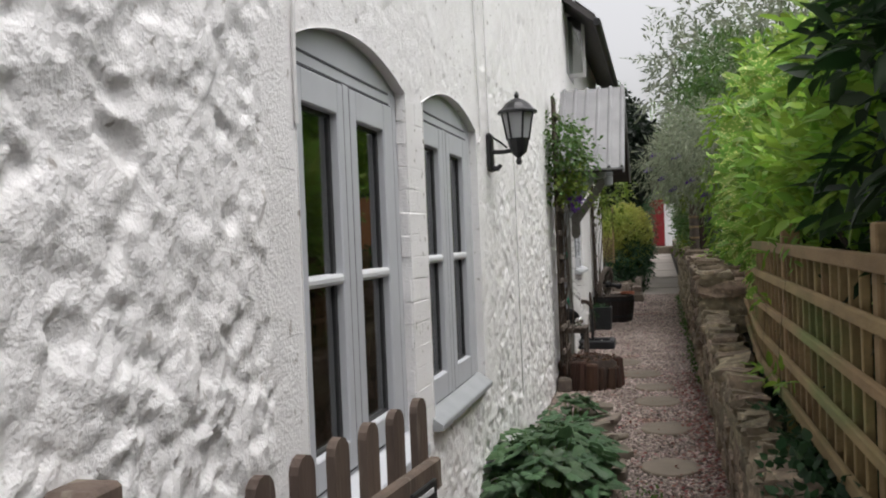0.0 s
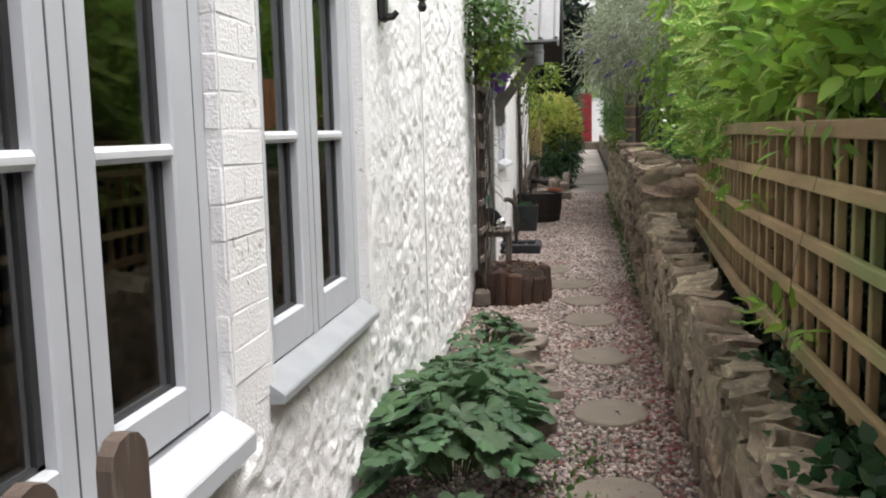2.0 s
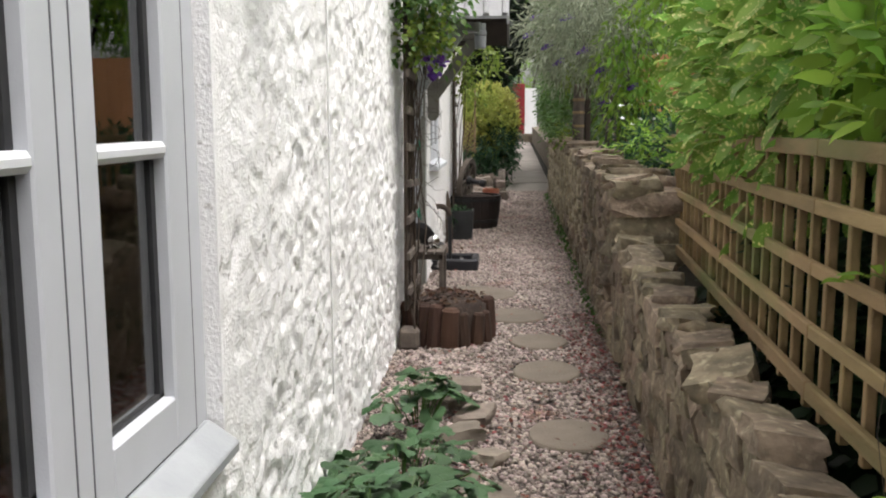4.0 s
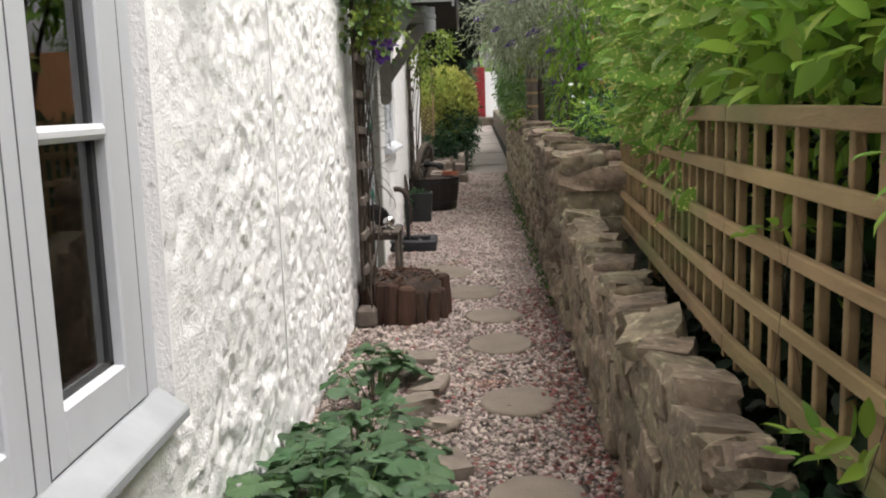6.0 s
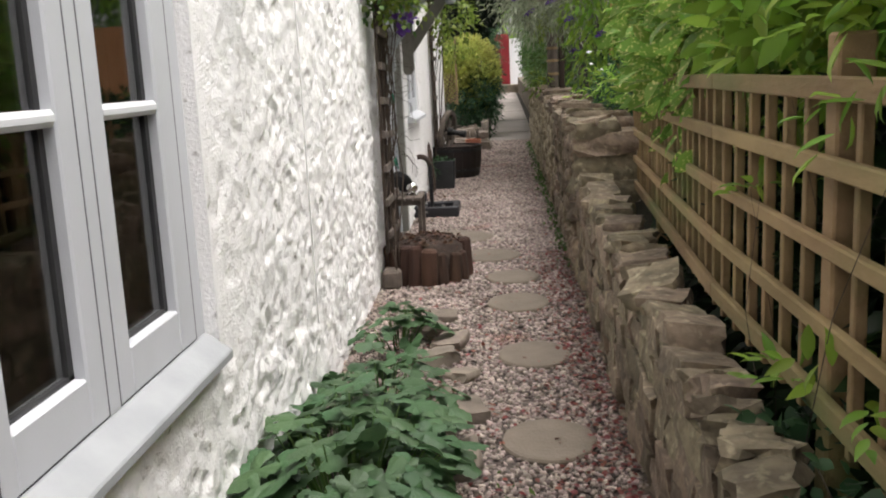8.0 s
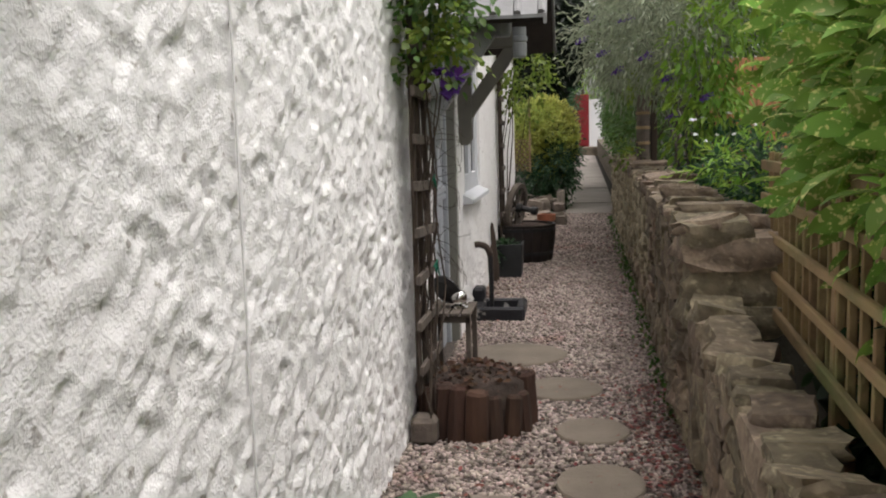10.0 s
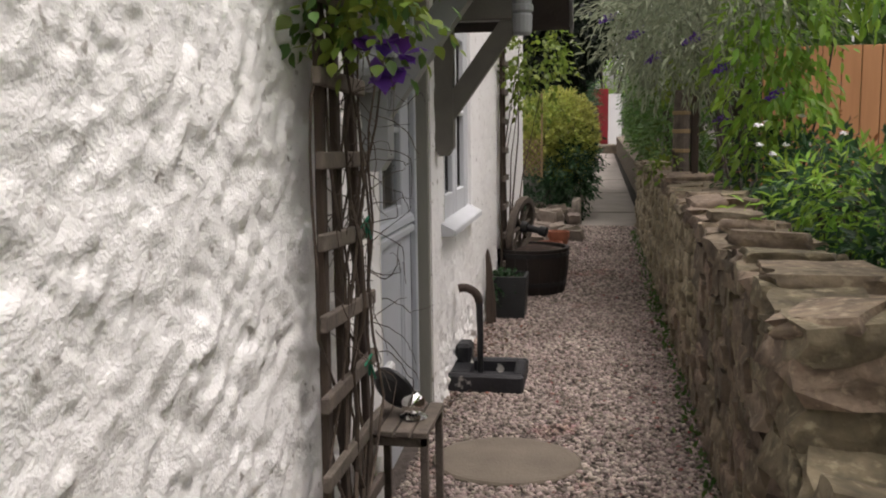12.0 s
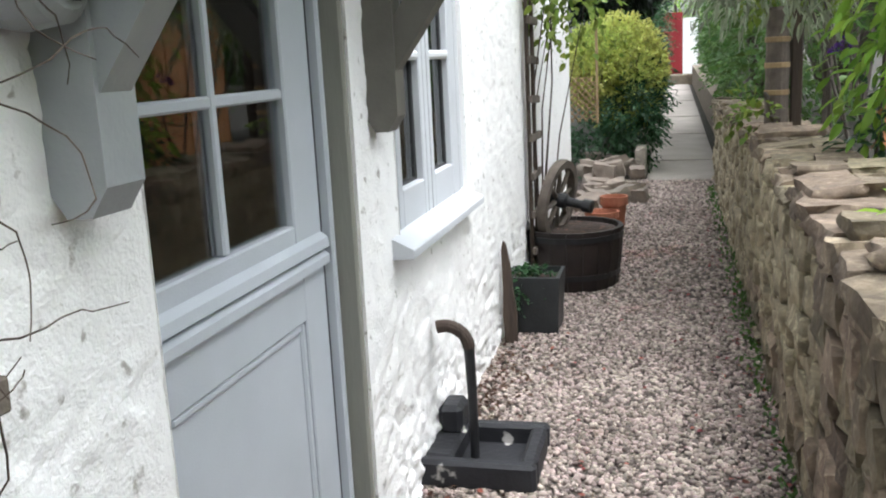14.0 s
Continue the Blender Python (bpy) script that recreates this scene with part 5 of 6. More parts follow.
half_barrel()
cart_wheel()
rng = random.Random(8)
for x, y, r, h in ((-0.60, 14.85, 0.12, 0.22), (-0.52, 15.05, 0.10, 0.30)):
    g = gz(y)
    bm = ring(bmesh.new(), [(r * 0.7, 0), (r * 0.95, h * 0.78), (r * 1.08, h * 0.78), (r * 1.1, h), (r * 0.95, h), (r * 0.85, h * 0.8), (r * 0.6, h * 0.7)], (x, y, g), 20)
    tagged(part("flowerpot", bm, M_TERRA, smooth=False), "plain terracotta flowerpot on the gravel", "flowerpot", "flowerpots by the barrel")
for i in range(26):
    x, y = rng.uniform(-0.95, -0.42), rng.uniform(16.0, 18.2)
    s = rng.uniform(0.12, 0.26)
    ob = link("rockery_stone", ROCKS[i % 6], None)
    ob.location, ob.scale, ob.rotation_euler = (x, y, gz(y) + s * 0.2 + (0.12 if y > 17.2 else 0)), (s, s * 1.1, s * 0.7), (rng.uniform(-0.2, 0.2), rng.uniform(-0.2, 0.2), rng.uniform(0, 3))
    tagged(ob, "rounded buff rockery stone edging the planting", "rock", "rockery stones")


# stepped slab path, low edging and the far end
PATH = box(-0.34, 0.42, 17.6, 36.5, 0.1, 0.2)
for v in PATH.verts:
    v.co.z += gz(v.co.y) - 0.26
PATH = tagged(part("pavement", PATH, M_MORTAR), "narrow stepped path of stone slabs", "path", kind="structure")
y, i = 17.6, 0
while y < 36:
    ln = 1.5 if y < 24 else 2.0
    bm = box(-0.335, 0.415, y + 0.008, y + ln - 0.008, gz(y) - 0.09, gz(y) + 0.012 + (0.008 if i % 2 else 0.0), 0.006)
    for v in bm.verts:
        v.co.z += gz(v.co.y) - gz(y)
    i += 1
    part("slab", bm, M_SLAB, PATH)
    y += ln
for k in range(30):
    y = 17.7 + k * 0.62
    r = link("edging_stone", CAPS[k % 10], None)
    r.location, r.scale, r.rotation_euler = (-0.40, y + 0.3, gz(y) + 0.14), (0.10, 0.60, 0.36), (0, 0, 0.03 * (k % 3 - 1))
    tagged(r, "dark upright stone edging the slab path", "edging stone", "edging stones of the slab path")
tagged(part("wall_far", box(-0.75, 0.68, 36.6, 36.9, 0, 2.5), M_WHITE), "white rendered wall at the end of the path", "wall", kind="structure")
d2 = thing("door_2", (-0.05, 36.55, 0.8), "red painted timber door at the far end of the path", "door", kind="structure")
for k in range(5):
    part("board", box(-0.62 + k * 0.165, -0.62 + k * 0.165 + 0.16, 36.52, 36.58, 0.92, 2.6, 0.006), M_RED, d2)
part("door_frame", box(-0.7, 0.24, 36.56, 36.598, 0.85, 2.66), M_RED, d2)
tagged(part("step_block", box(-0.5, 0.7, 35.9, 36.5, 0.3, 0.88, 0.03), M_MORTAR), "brown stone step before the red door", "step")


# ---- planting ----
def palm_leaf(seed):
    """A lobed leaf about one unit long, lying along y."""
    rs = np.random.RandomState(seed)
    n = 38
    rim = []
    for i in range(n):
        a = -2.75 + 5.5 * i / (n - 1)
        lobe = 0.46 + 0.64 * abs(math.cos(a * 1.31)) ** 1.5 + (0.05 if i % 2 else -0.05)
        r = 0.55 * lobe * (1.15 - 0.12 * abs(a)) * (1 + rs.uniform(-0.06, 0.06))
        rim.append((math.sin(a) * r, 0.42 + math.cos(a) * r, 0.05 * math.cos(3 * a) - 0.10 * r * r + 0.03 * rs.uniform(-1, 1)))
    verts = [(0, 0.42, 0.03)] + rim
    inner = [(x * 0.5, 0.42 + (y - 0.42) * 0.5, z * 0.5 + 0.03) for x, y, z in rim]
    bm = bmesh.new()
    c = bm.verts.new((0, 0.36, 0))
    a = [bm.verts.new(p) for p in inner]
    b = [bm.verts.new(p) for p in rim]
    for i in range(n - 1):
        bm.faces.new((c, a[i], a[i + 1]))
        bm.faces.new((a[i], b[i], b[i + 1], a[i + 1]))
    me = bpy.data.meshes.new("leaf")
    bm.to_mesh(me)
    bm.free()
    me.shade_smooth()
    me.materials.append(material("palmate_leaf_%s" % "abcdef"[seed % 6], (0.066, 0.132, 0.054), (0.046, 0.096, 0.042), 6, 0.5, 0.3, 120, rand=0.3, trans=0.25, spec=0.45) if not PALM_MAT else PALM_MAT[0])
    PALM_MAT.append(me.materials[0])
    return me


PALM_MAT = []
PALMS = [palm_leaf(i) for i in range(5)]


def leafy_clump(name, at, rx, ry, h, count, size, seed, label):
    rs = np.random.RandomState(seed)
    p = thing(name, at, label, "plant")
    bm = bmesh.new()
    for i in range(count):
        a, r = rs.uniform(0, 6.283), math.sqrt(rs.uniform(0, 1))
        x, y = at[0] + rx * r * math.cos(a), at[1] + ry * r * math.sin(a)
        z = at[2] + h * (0.35 + 0.65 * math.sqrt(max(0, 1 - r * r))) * rs.uniform(0.6, 1.05)
        x = max(x, -0.90)
        o = link("leaf", PALMS[i % 5], None, p)
        s = size * rs.uniform(0.6, 1.2)
        o.location = Vector((x, y, z)) - Vector(at)
        o.scale = (s, s, s)
        lean = 0.15 + 0.6 * r
        o.rotation_euler = Euler((rs.normal(-lean * 0.6, 0.25), rs.normal(0, 0.22), a - 1.57 + rs.normal(0, 0.7)))
        foot = Vector((at[0] + (x - at[0]) * 0.35, at[1] + (y - at[1]) * 0.35, at[2] - 0.02))
        tube(bm, [foot, foot.lerp(Vector((x, y, z)), 0.6) + Vector((0, 0, 0.03)), (x, y, z)], 0.004, 0.0025, 4)
    part("stem", bm, L_MID, p)
    return p


leafy_clump("leafy_plant", (-0.66, 5.17, gz(5.15)), 0.35, 0.72, 0.40, 210, 0.14, 1, "bushy dark green plant with lobed leaves at the wall foot")
leafy_clump("leafy_plant", (-0.66, 6.05, gz(6.0)), 0.30, 0.42, 0.27, 70, 0.125, 2, "low dark green lobed-leaf plant between path and wall")
leafy_clump("leafy_plant", (-0.70, 7.05, gz(7.0)), 0.20, 0.30, 0.22, 26, 0.14, 3, "small green drooping plant at the wall foot")
rs = np.random.RandomState(6)
for i in range(9):
    ob = link("edging_rock", ROCKS[i % 6], None)
    y = 5.6 + i * 0.24
    s = rs.uniform(0.10, 0.2)
    ob.location, ob.scale, ob.rotation_euler = (-0.34 - (i % 2) * 0.10 - max(0, y - 6.5) * 0.15, y, gz(y) + s * 0.12), (s, s * 1.2, s * 0.5), (0.1, -0.1, i)
    tagged(ob, "flat buff edging rock by the planting", "rock", "edging rocks of the planting")
boundary()


def behind(p):
    """Keeps leaves off the path side of the trellis."""
    lim = np.where(p[:, 1] < 5.25, 0.56, 0.56 + (p[:, 1] - 5.25) * 0.062)
    clear = (p[:, 1] > 2.9) & (p[:, 1] < 4.6) & (p[:, 0] < 0.80) & (p[:, 2] < 1.47)
    return ((p[:, 0] > lim) | ((p[:, 2] > np.where(p[:, 1] > 5.7, 1.24, 1.43)) & (p[:, 0] > 0.46))) & ~clear


shrub("laurel_bush", (1.1, 3.2, 0.1), [(1.1, 3.9, 1.55, 0.5, 0.6, 0.36), (1.2, 3.5, 2.0, 0.5, 0.6, 0.4), (1.2, 4.5, 1.75, 0.45, 0.5, 0.35), (0.78, 4.75, 1.60, 0.26, 0.55, 0.17)], 1900, L_BRIGHT, "tall bright green long-leaved shrub behind the trellis", "shrub", 0.088, 0.46, 11, fine=True, keep=behind, droop=0.08, per=8, tilt=0.7)
shrub("spotted_laurel", (1.1, 6.0, 0.1), [(1.05, 5.75, 1.72, 0.40, 0.42, 0.36), (0.98, 6.4, 1.6, 0.38, 0.66, 0.5), (1.1, 7.1, 1.75, 0.42, 0.6, 0.6), (1.2, 5.6, 2.1, 0.5, 0.8, 0.45)], 1700, L_LAUREL, "spotted laurel with yellow-flecked leaves hanging over the trellis", "shrub", 0.120, 0.50, 12, fine=True, keep=behind, droop=0.22, per=7, tilt=0.8)
shrub("green_shrub", (1.5, 4.8, 0.1), [(2.2, 4.6, 2.2, 0.6, 1.0, 0.5), (2.2, 6.2, 2.4, 0.6, 1.0, 0.5), (1.9, 7.8, 2.7, 0.7, 0.8, 0.5), (1.7, 1.6, 2.5, 0.6, 1.0, 0.5)], 1200, L_MID, "dense mid-green shrub rising above the hedge", "shrub", 0.11, 0.36, 13, keep=behind, droop=0.3)
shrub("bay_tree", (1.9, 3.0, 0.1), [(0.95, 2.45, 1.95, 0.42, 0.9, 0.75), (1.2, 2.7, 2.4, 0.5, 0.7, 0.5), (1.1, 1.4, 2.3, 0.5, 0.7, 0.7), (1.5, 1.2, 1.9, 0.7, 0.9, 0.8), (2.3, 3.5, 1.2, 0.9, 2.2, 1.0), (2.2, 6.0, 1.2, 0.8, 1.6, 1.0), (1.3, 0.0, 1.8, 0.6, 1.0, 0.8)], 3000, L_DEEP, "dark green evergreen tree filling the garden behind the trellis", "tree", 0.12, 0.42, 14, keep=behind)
# Added leaf filling; its near-black colour supplies the shade behind the slats.
shrub("inner_ivy", (0.85, 4.5, 0.1), [(0.80, 2.6, 0.75, 0.16, 1.2, 0.55), (0.82, 4.6, 0.75, 0.16, 1.2, 0.55), (0.92, 6.6, 0.75, 0.18, 1.2, 0.55)], 2800, L_DEEP, "dense ivy coloured near black for the shade behind the trellis", "ivy", 0.085, 0.8, 15, keep=lambda p: p[:, 0] > np.where(p[:, 1] < 5.25, 0.60, 0.60 + (p[:, 1] - 5.25) * 0.062), per=6, reach=0.18)
shrub("low_ivy", (0.58, 3.6, 0.1), [(0.50, 3.35, 0.50, 0.13, 0.45, 0.16), (0.53, 4.2, 0.60, 0.07, 0.35, 0.08), (0.48, 2.6, 0.52, 0.14, 0.6, 0.17)], 420, L_DARK, "trailing dark ivy between the stone wall and the trellis", "ivy", 0.05, 0.85, 16, thin=0.25, per=5, reach=0.12, keep=lambda p: p[:, 0] > 0.33)
shrub("trailing_sprig", (0.60, 4.6, 0.2), [(0.50, 4.75, 1.12, 0.05, 0.12, 0.07), (0.51, 4.45, 1.30, 0.05, 0.18, 0.08), (0.51, 4.1, 0.80, 0.05, 0.2, 0.1), (0.50, 3.9, 1.40, 0.06, 0.25, 0.08)], 20, L_BRIGHT, "green sprigs growing out through the trellis", "climbing plant", 0.065, 0.36, 17, thin=0.06, fine=True, per=6, reach=0.14, shell=0.1)
shrub("hazel_bush", (1.3, 8.8, 0.8), [(1.25, 8.2, 2.65, 0.5, 0.6, 0.35), (1.15, 9.2, 2.6, 0.5, 0.7, 0.3), (1.7, 8.6, 2.8, 0.7, 0.9, 0.4)], 700, L_BRIGHT, "leafy shrub beside the end of the trellis", "shrub", 0.10, 0.42, 18, droop=0.45)
shrub("drooping_shrub", (1.2, 13.0, 0.8), [(0.98, 12.2, 1.72, 0.16, 0.3, 0.42), (0.96, 12.0, 2.2, 0.26, 0.4, 0.3), (1.40, 11.6, 2.7, 0.4, 0.6, 0.26)], 290, L_BRIGHT, "shrub with drooping yellow-green leaves over the wall", "shrub", 0.095, 0.40, 19, fine=True, droop=0.8, thin=0.3)
shrub("buddleia", (0.9, 13.0, 0.85), [(0.42, 12.6, 2.35, 0.52, 0.8, 0.42), (0.6, 13.5, 2.3, 0.42, 0.7, 0.32), (0.55, 13.2, 2.7, 0.42, 0.7, 0.35), (0.75, 12.2, 2.6, 0.5, 0.7, 0.4), (0.55, 14.4, 2.5, 0.5, 0.8, 0.5)], 1300, L_GREYL, "grey-green buddleia with purple flower spikes over the wall", "shrub", 0.085, 0.24, 20, thin=0.3, droop=0.4, keep=lambda p: p[:, 0] > -0.35)


def blooms():
    rs = np.random.RandomState(30)
    for k, (x, y, z) in enumerate(((-0.05, 12.4, 2.30), (0.12, 12.1, 2.16), (0.02, 12.9, 2.52), (0.25, 12.3, 2.02), (0.45, 11.9, 2.10), (0.62, 11.8, 1.92), (0.3, 12.0, 2.42), (0.72, 12.5, 1.62), (0.9, 11.6, 1.75))):
        n = 90
        t = rs.uniform(0, 1, n)
        d = rs.normal(0, 1, (n, 3))
        p = np.array([[x, y, z]]) + np.stack([t * -0.10, t * -0.06, t * -0.05], -1) + d * (0.013 * (1.1 - t))[:, None]
        v, f = leaf_mesh(p, d, 0.016, 1.0, rs)
        ob = raw("buddleia_flower", v, f, L_PURPLE)
        tagged(ob, "purple buddleia flower spike among grey-green leaves", "flower", "buddleia flowers")


blooms()


def daisies():
    """White daisy heads on thin stalks behind the wall."""
    rs = np.random.RandomState(44)
    for k in range(8):
        x, y, z = 0.68 + 0.07 * k + rs.uniform(-0.03, 0.03), 11.5 + rs.uniform(-0.4, 0.4), 1.42 + rs.uniform(-0.12, 0.22)
        d = thing("daisy", (x, y, 0.85), "white daisy on a thin stalk behind the stone wall", "flower", "daisies behind the wall")
        a = np.arange(12) * math.pi / 6
        v, f = leaf_mesh(np.repeat(np.array([[x, y, z]]), 12, 0), np.stack([np.cos(a), np.sin(a) - 0.3, np.sin(a) * 0.4 + 0.1], -1), 0.032, 0.5, rs, 0.2)
        raw("petals", v, f, M_WHITE, d)
        part("stalk", tube(bmesh.new(), [(x, y, 0.83), (x + 0.02, y, 1.1), (x, y, z)], 0.003, 0.002, 5), L_MID, d)


daisies()
shrub("elder_tree", (0.95, 14.6, 0.85), [(0.95, 14.6, 3.3, 0.45, 0.8, 0.45), (1.1, 15.4, 3.9, 0.6, 1.0, 0.6)], 480, L_MID, "leafy mid-green tree leaning over the wall", "tree", 0.09, 0.45, 61, thin=0.5, droop=0.35, keep=lambda p: p[:, 0] > -0.4)
shrub("fern", (0.98, 10.3, 0.9), [(0.92, 10.3, 1.20, 0.12, 0.35, 0.06)], 90, L_BRIGHT, "green fern behind the wall coping", "fern", 0.07, 0.3, 21, per=12, reach=0.36, droop=0.5)
shrub("garden_perennials", (1.2, 10.5, 0.8), [(1.12, 9.4, 1.12, 0.33, 0.7, 0.22), (1.12, 10.8, 1.16, 0.33, 0.8, 0.22), (1.1, 12.2, 1.2, 0.32, 0.8, 0.25), (1.8, 10.5, 1.0, 0.5, 1.2, 0.25)], 1000, L_DARK, "dark green garden plants behind the wall", "plant", 0.06, 0.5, 22, per=7, reach=0.2)
shrub("rusty_shrub", (2.1, 11.5, 0.8), [(1.8, 12.4, 1.05, 0.35, 0.5, 0.3), (1.3, 12.9, 1.3, 0.22, 0.3, 0.3)], 120, L_RUST, "rusty autumn-coloured shrub in the garden", "shrub", 0.06, 0.45, 23)
fence = thing("board_fence", (3.2, 14.5, 0.6), "orange-brown boarded fence across the garden", "fence")
for k in range(24):
    part("board", box(1.25 + k * 0.16, 1.25 + k * 0.16 + 0.152, 14.3, 14.325, 0.6, 2.2, 0.003), M_ORANGE, fence)
part("rail", box(1.25, 5.1, 14.326, 14.36, 1.9, 1.98), M_ORANGE, fence)

# ivy-grown post at the bend of the wall
post = thing("fence_post", (0.49, 13.35, 1.0), "weathered round post lashed to a square stake behind the coping", "post")
part("round_post", ring(bmesh.new(), [(0.066, 1.0), (0.064, 1.5), (0.060, 1.80), (0.045, 1.82)], (0.49, 13.35, 0), 14), M_GREYWOOD, post)
part("stake", box(0.562, 0.622, 13.32, 13.38, 1.0, 1.84, 0.006), M_DWOOD, post)
for z in (1.34, 1.49, 1.63):
    part("band", ring(bmesh.new(), [(0.066, z), (0.070, z + 0.004), (0.070, z + 0.026), (0.066, z + 0.03)], (0.49, 13.35, 0), 14, False), M_TAN, post, "pale band round the post")
shrub("post_ivy", (0.49, 13.3, 1.1), [(0.55, 13.5, 1.95, 0.22, 0.3, 0.12), (0.40, 13.2, 1.25, 0.09, 0.12, 0.14)], 80, L_LIME, "yellow-green ivy round the post", "ivy", 0.055, 0.7, 24, per=5, reach=0.12)
shrub("ivy_hedge", (0.95, 20, 0.6), [(0.80, 15.6, 1.5, 0.32, 1.0, 0.75), (0.82, 17.4, 1.6, 0.36, 1.2, 0.9), (0.85, 19.6, 1.7, 0.36, 1.4, 1.0), (0.9, 22.2, 1.8, 0.40, 1.6, 1.1), (0.95, 25.5, 1.9, 0.42, 2.0, 1.2), (1.0, 30, 2.2, 0.42, 3.0, 1.4), (0.75, 16.5, 2.9, 0.5, 1.5, 0.6), (0.7, 20, 3.2, 0.6, 2, 0.7)], 2600, L_MID, "ivy-covered hedge along the slab path", "hedge", 0.075, 0.6, 25, per=7, reach=0.22, stems=10)
shrub("golden_hedge", (-0.8, 18.9, 0.4), [(-0.64, 18.75, 1.38, 0.44, 0.50, 0.60), (-0.95, 18.6, 1.45, 0.26, 0.4, 0.45), (-0.44, 18.75, 1.40, 0.24, 0.3, 0.42)], 3000, L_GOLD, "rounded golden privet bush beside the slab path", "bush", 0.048, 0.6, 26, per=6, reach=0.08, shell=0.8, droop=0.1, tilt=0.9)
shrub("dark_bush", (-0.8, 18.4, 0.4), [(-0.50, 18.3, 0.85, 0.28, 0.3, 0.42), (-0.85, 18.15, 0.65, 0.3, 0.25, 0.28), (-0.32, 18.6, 1.05, 0.16, 0.22, 0.36)], 560, L_DARK, "dark green glossy bush in front of golden privet", "bush", 0.065, 0.5, 27, per=7, reach=0.16)
shrub("path_hedge", (-0.9, 24, 0.4), [(-0.76, 20.8, 1.4, 0.42, 1.4, 1.0), (-0.80, 24, 1.6, 0.45, 2.0, 1.2), (-0.72, 29, 1.9, 0.5, 3.2, 1.4), (-0.66, 33.5, 2.0, 0.45, 2, 1.5)], 1300, L_DARK, "dark hedge along the slab path", "hedge", 0.075, 0.55, 28, stems=6)
shrub("yew_tree", (-1.9, 22.5, 0.4), [(-0.95, 20.8, 3.1, 0.75, 1.0, 0.85), (-1.1, 22.5, 3.6, 0.95, 1.6, 1.1), (-2.0, 22.5, 4.0, 0.9, 1.4, 1.2), (-0.5, 21.6, 3.3, 0.5, 0.9, 0.6)], 2200, L_BLACK, "very dark yew overhanging the path", "tree", 0.16, 0.5, 29, per=9, reach=0.3, droop=0.6)
for k, (x, y, z, r) in enumerate(((1.75, 18.5, 4.8, 1.75), (2.4, 21.5, 4.6, 1.6), (2.8, 27, 5.0, 2.0), (-2.6, 29, 4.6, 2.0), (0.2, 41, 4.0, 2.6), (2.9, 16.4, 2.7, 1.1))):
    b = [(x, y, z, r, r * 1.1, r * 0.8), (x - r * 0.55, y - r * 0.4, z - 0.5, r * 0.6, r * 0.7, r * 0.5), (x - r * 0.3, y + r * 0.6, z - 0.7, r * 0.7, r * 0.6, r * 0.5), (x + 0.3, y, z + r * 0.5, r * 0.7, r * 0.8, r * 0.6)]
    shrub("garden_tree", (x, y, 0.5), b, 800, (L_GREYL, L_MID, L_BRIGHT, L_MID, L_BRIGHT, L_MID)[k], "leafy garden tree standing behind the hedge", "tree", 0.13, 0.42, 40 + k, per=8, reach=0.32, stems=8)

# diamond lattice beyond the house
lat = thing("lattice_panel", (-1.0, 17.6, 0.5), "small tan diamond lattice panel beside the bush", "trellis")
for s in (-1, 1):
    for k in range(-6, 12):
        ends = []
        for u in np.linspace(0, 1, 61):
            x = -1.19 + k * 0.075 + (u * 0.46 if s > 0 else 0.46 - u * 0.46) - (0.0 if s > 0 else 0.2)
            z = 0.92 + u * 0.46
            if -1.19 <= x <= -0.84:
                ends.append((x, 17.6 + 0.007 * s, z))
        if len(ends) > 6:
            part("lath", tube(bmesh.new(), [ends[0], ends[-1]], 0.009, None, 4), M_TAN, lat)
for q in ((-1.21, -1.185, 0.90, 1.40), (-0.845, -0.82, 0.90, 1.95)):
    part("stile", box(q[0], q[1], 17.585, 17.615, q[2], q[3], 0.003), M_TAN, lat)

# climber on the far trellis
shrub("far_climber", (-0.86, 13.5, gz(13.5)), [(-0.70, 13.5, 2.25, 0.24, 0.35, 0.34), (-0.78, 13.6, 1.95, 0.14, 0.25, 0.2), (-0.66, 13.9, 2.0, 0.18, 0.3, 0.3)], 140, L_LIME, "olive green climber at the top of the far trellis", "climbing plant", 0.06, 0.7, 33, thin=0.25, per=5, reach=0.16, droop=0.6, bark=M_STEM)


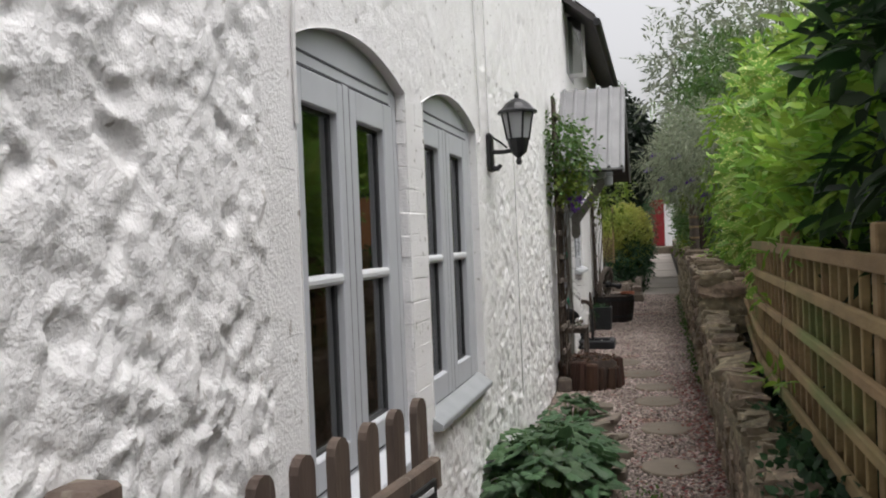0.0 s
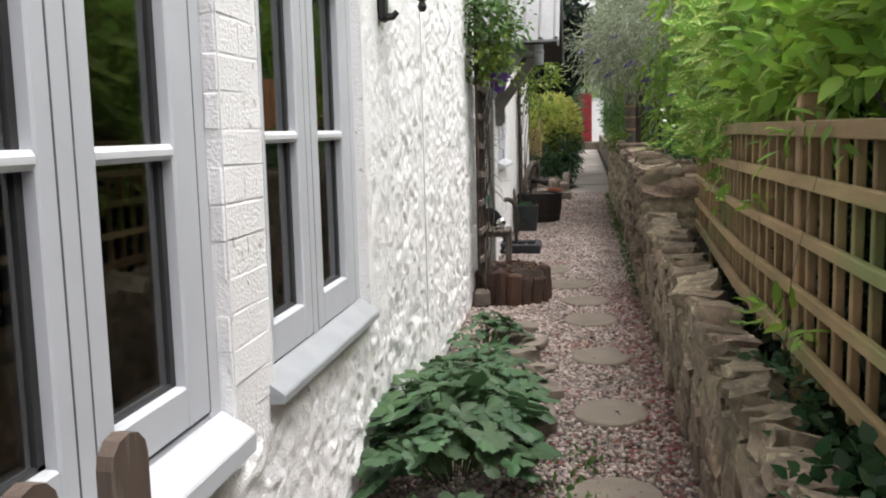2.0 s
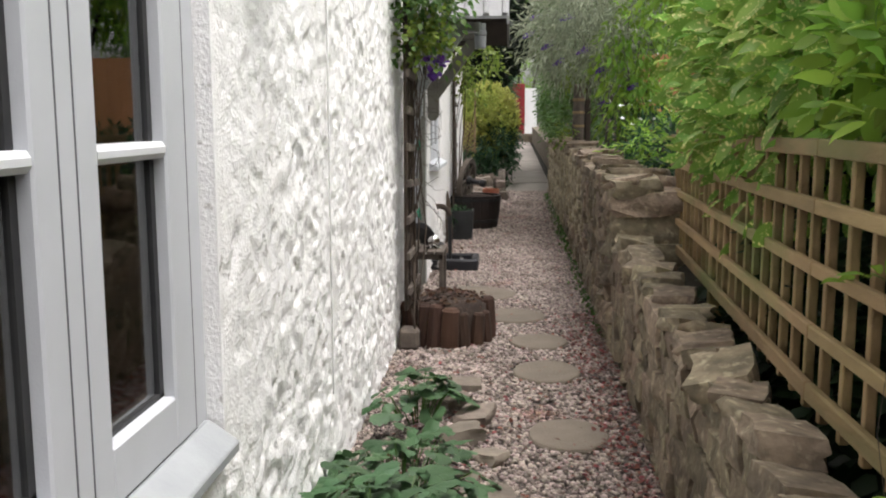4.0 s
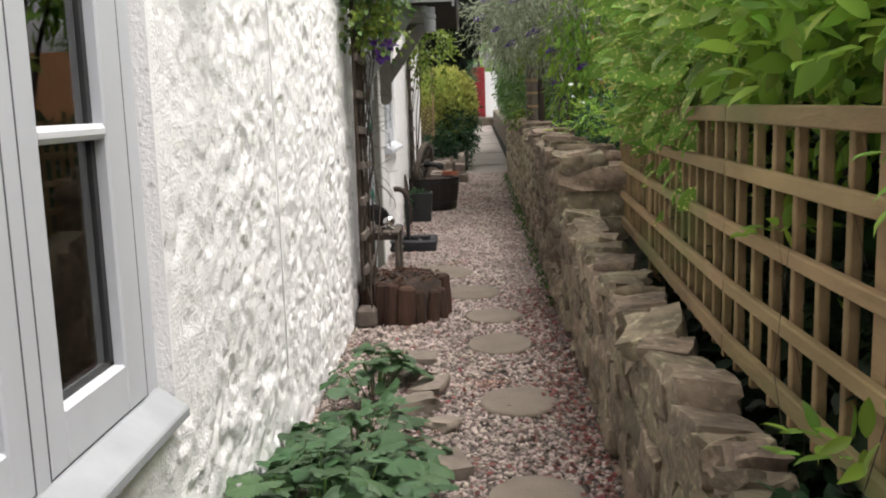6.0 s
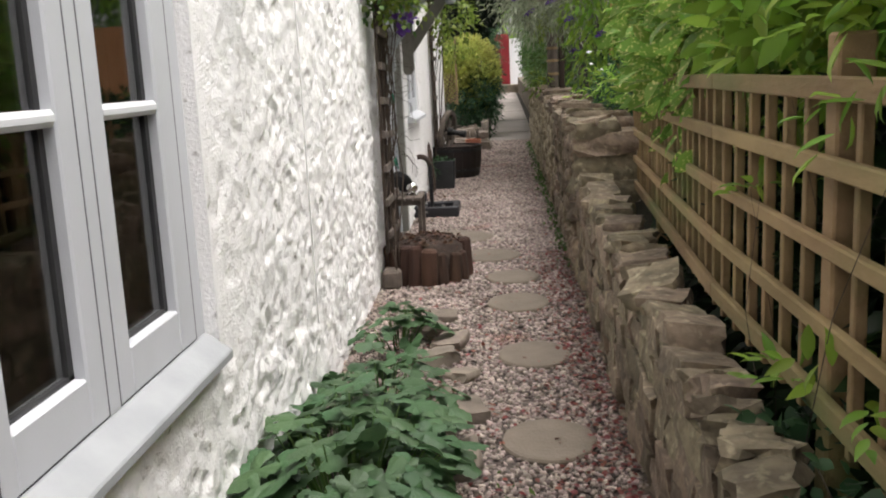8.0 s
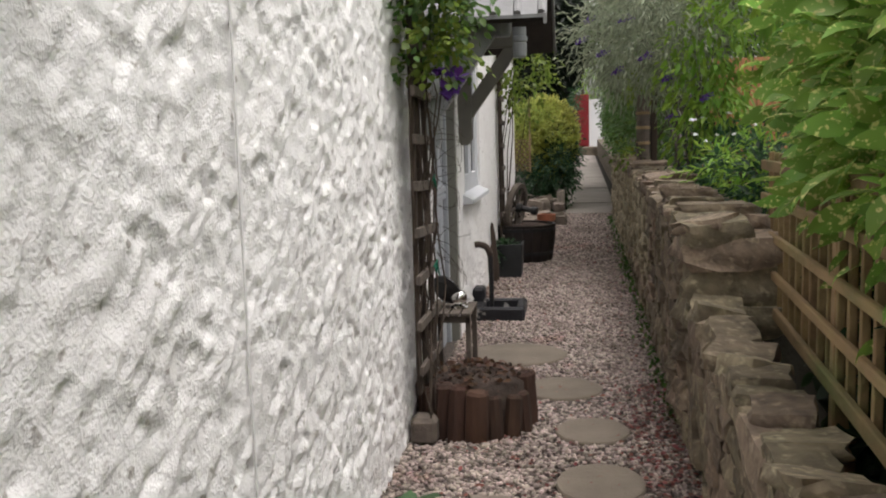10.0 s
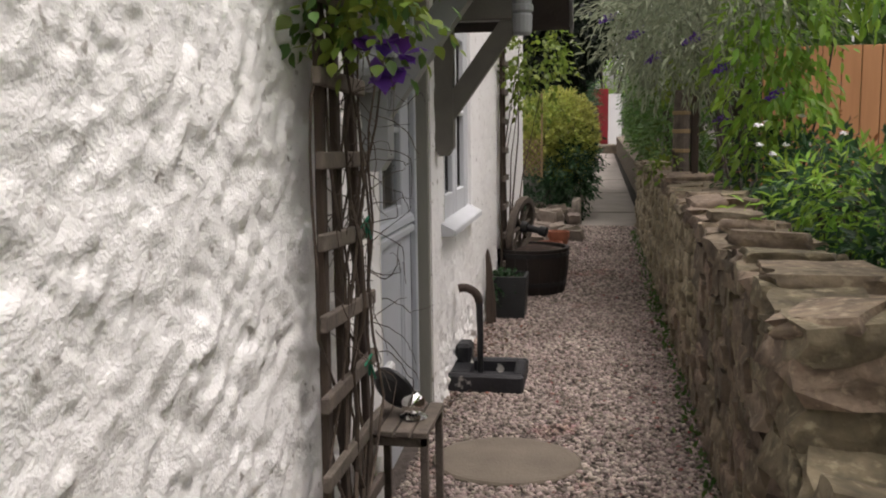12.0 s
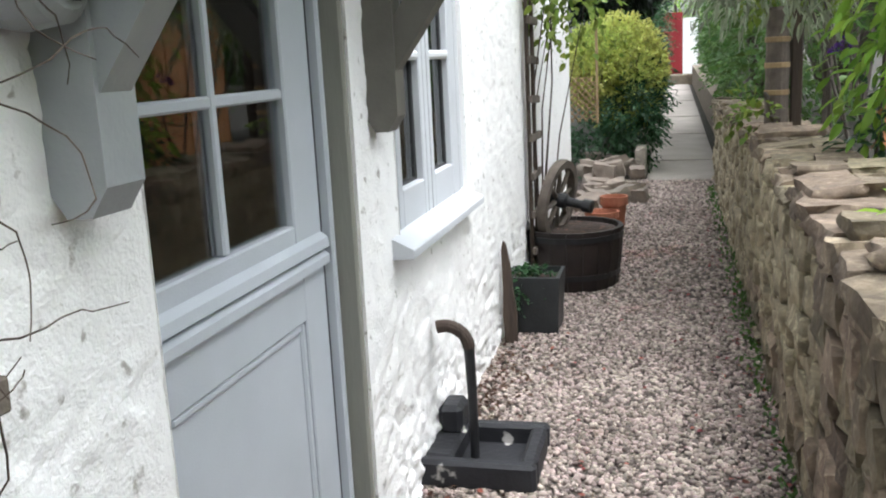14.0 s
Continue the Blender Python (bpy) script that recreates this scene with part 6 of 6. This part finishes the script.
# fallen leaves, weeds and a lamp by the door
def litter():
    rs = np.random.RandomState(71)
    n = 2000
    y = np.concatenate([rs.uniform(4.3, 9.2, 1720), rs.uniform(9.2, 16, 280)])
    x = np.where(rs.uniform(0, 1, n) < 0.6, 0.33 - np.abs(rs.normal(0, 0.16, n)), rs.uniform(-0.9, 0.3, n))
    p = np.stack([x, y, 0.024 * (y - 5.9) + 0.016], -1)
    d = rs.normal(0, 1, (n, 3)) * np.array([1, 1, 0.15])
    v, f = leaf_mesh(p, d, 0.027, 0.75, rs, 0.25)
    tagged(raw("fallen_leaves", v, f, L_LITTER), "reddish dry leaves scattered on the gravel", "leaf litter", kind="stuff")
    n = 260
    y = np.concatenate([rs.normal(11.75, 0.3, 160), rs.uniform(10, 13, 100)])
    x = -0.93 + np.abs(rs.normal(0, 0.12, n))
    p = np.stack([x, y, 0.024 * (y - 5.9) + 0.016], -1)
    v, f = leaf_mesh(p, rs.normal(0, 1, (n, 3)) * np.array([1, 1, 0.3]), 0.032, 0.6, rs, 0.3)
    tagged(raw("fallen_leaves", v, f, L_BROWN), "brown dead leaves drifted against the house wall", "leaf litter", kind="stuff")
    n = 900
    y = np.concatenate([rs.uniform(8.6, 17.2, 620), rs.normal(4.95, 0.25, 120), rs.normal(12.9, 0.6, 160)])
    x = np.where((y > 4.4) & (y < 5.6), rs.normal(-0.14, 0.10, n), 0.335 - np.abs(rs.normal(0, 0.045, n)))
    p = np.stack([x, y, 0.024 * (y - 5.9) + 0.004], -1)
    d = rs.normal(0, 0.7, (n, 3)) + np.array([0, 0, 0.9])
    v, f = leaf_mesh(p, d, 0.038, 0.5, rs, 0.8)
    tagged(raw("weeds", v, f, L_MID), "small green weeds along the foot of the stone wall", "weeds", kind="stuff")


litter()
b = thing("bulkhead_light", (-0.93, 8.93, 1.74), "round grey-green outdoor wall light with a dark ring", "lamp")
bm = ring(bmesh.new(), [(0.07, 0.0), (0.075, 0.03), (0.068, 0.085), (0.05, 0.10), (0.02, 0.104)], (0, 0, 0), 20)
bmesh.ops.transform(bm, matrix=Matrix.Translation((-0.94, 8.90, 1.76)) @ Matrix.Rotation(math.pi / 2, 4, "Y"), verts=bm.verts)
part("housing", bm, M_PALE, b)
pts = [(-0.833, 8.90 + 0.032 * math.cos(a), 1.76 + 0.032 * math.sin(a)) for a in np.linspace(0, 6.283, 15)]
part("lens_ring", tube(bmesh.new(), pts, 0.008, None, 6), M_BLACK, b)
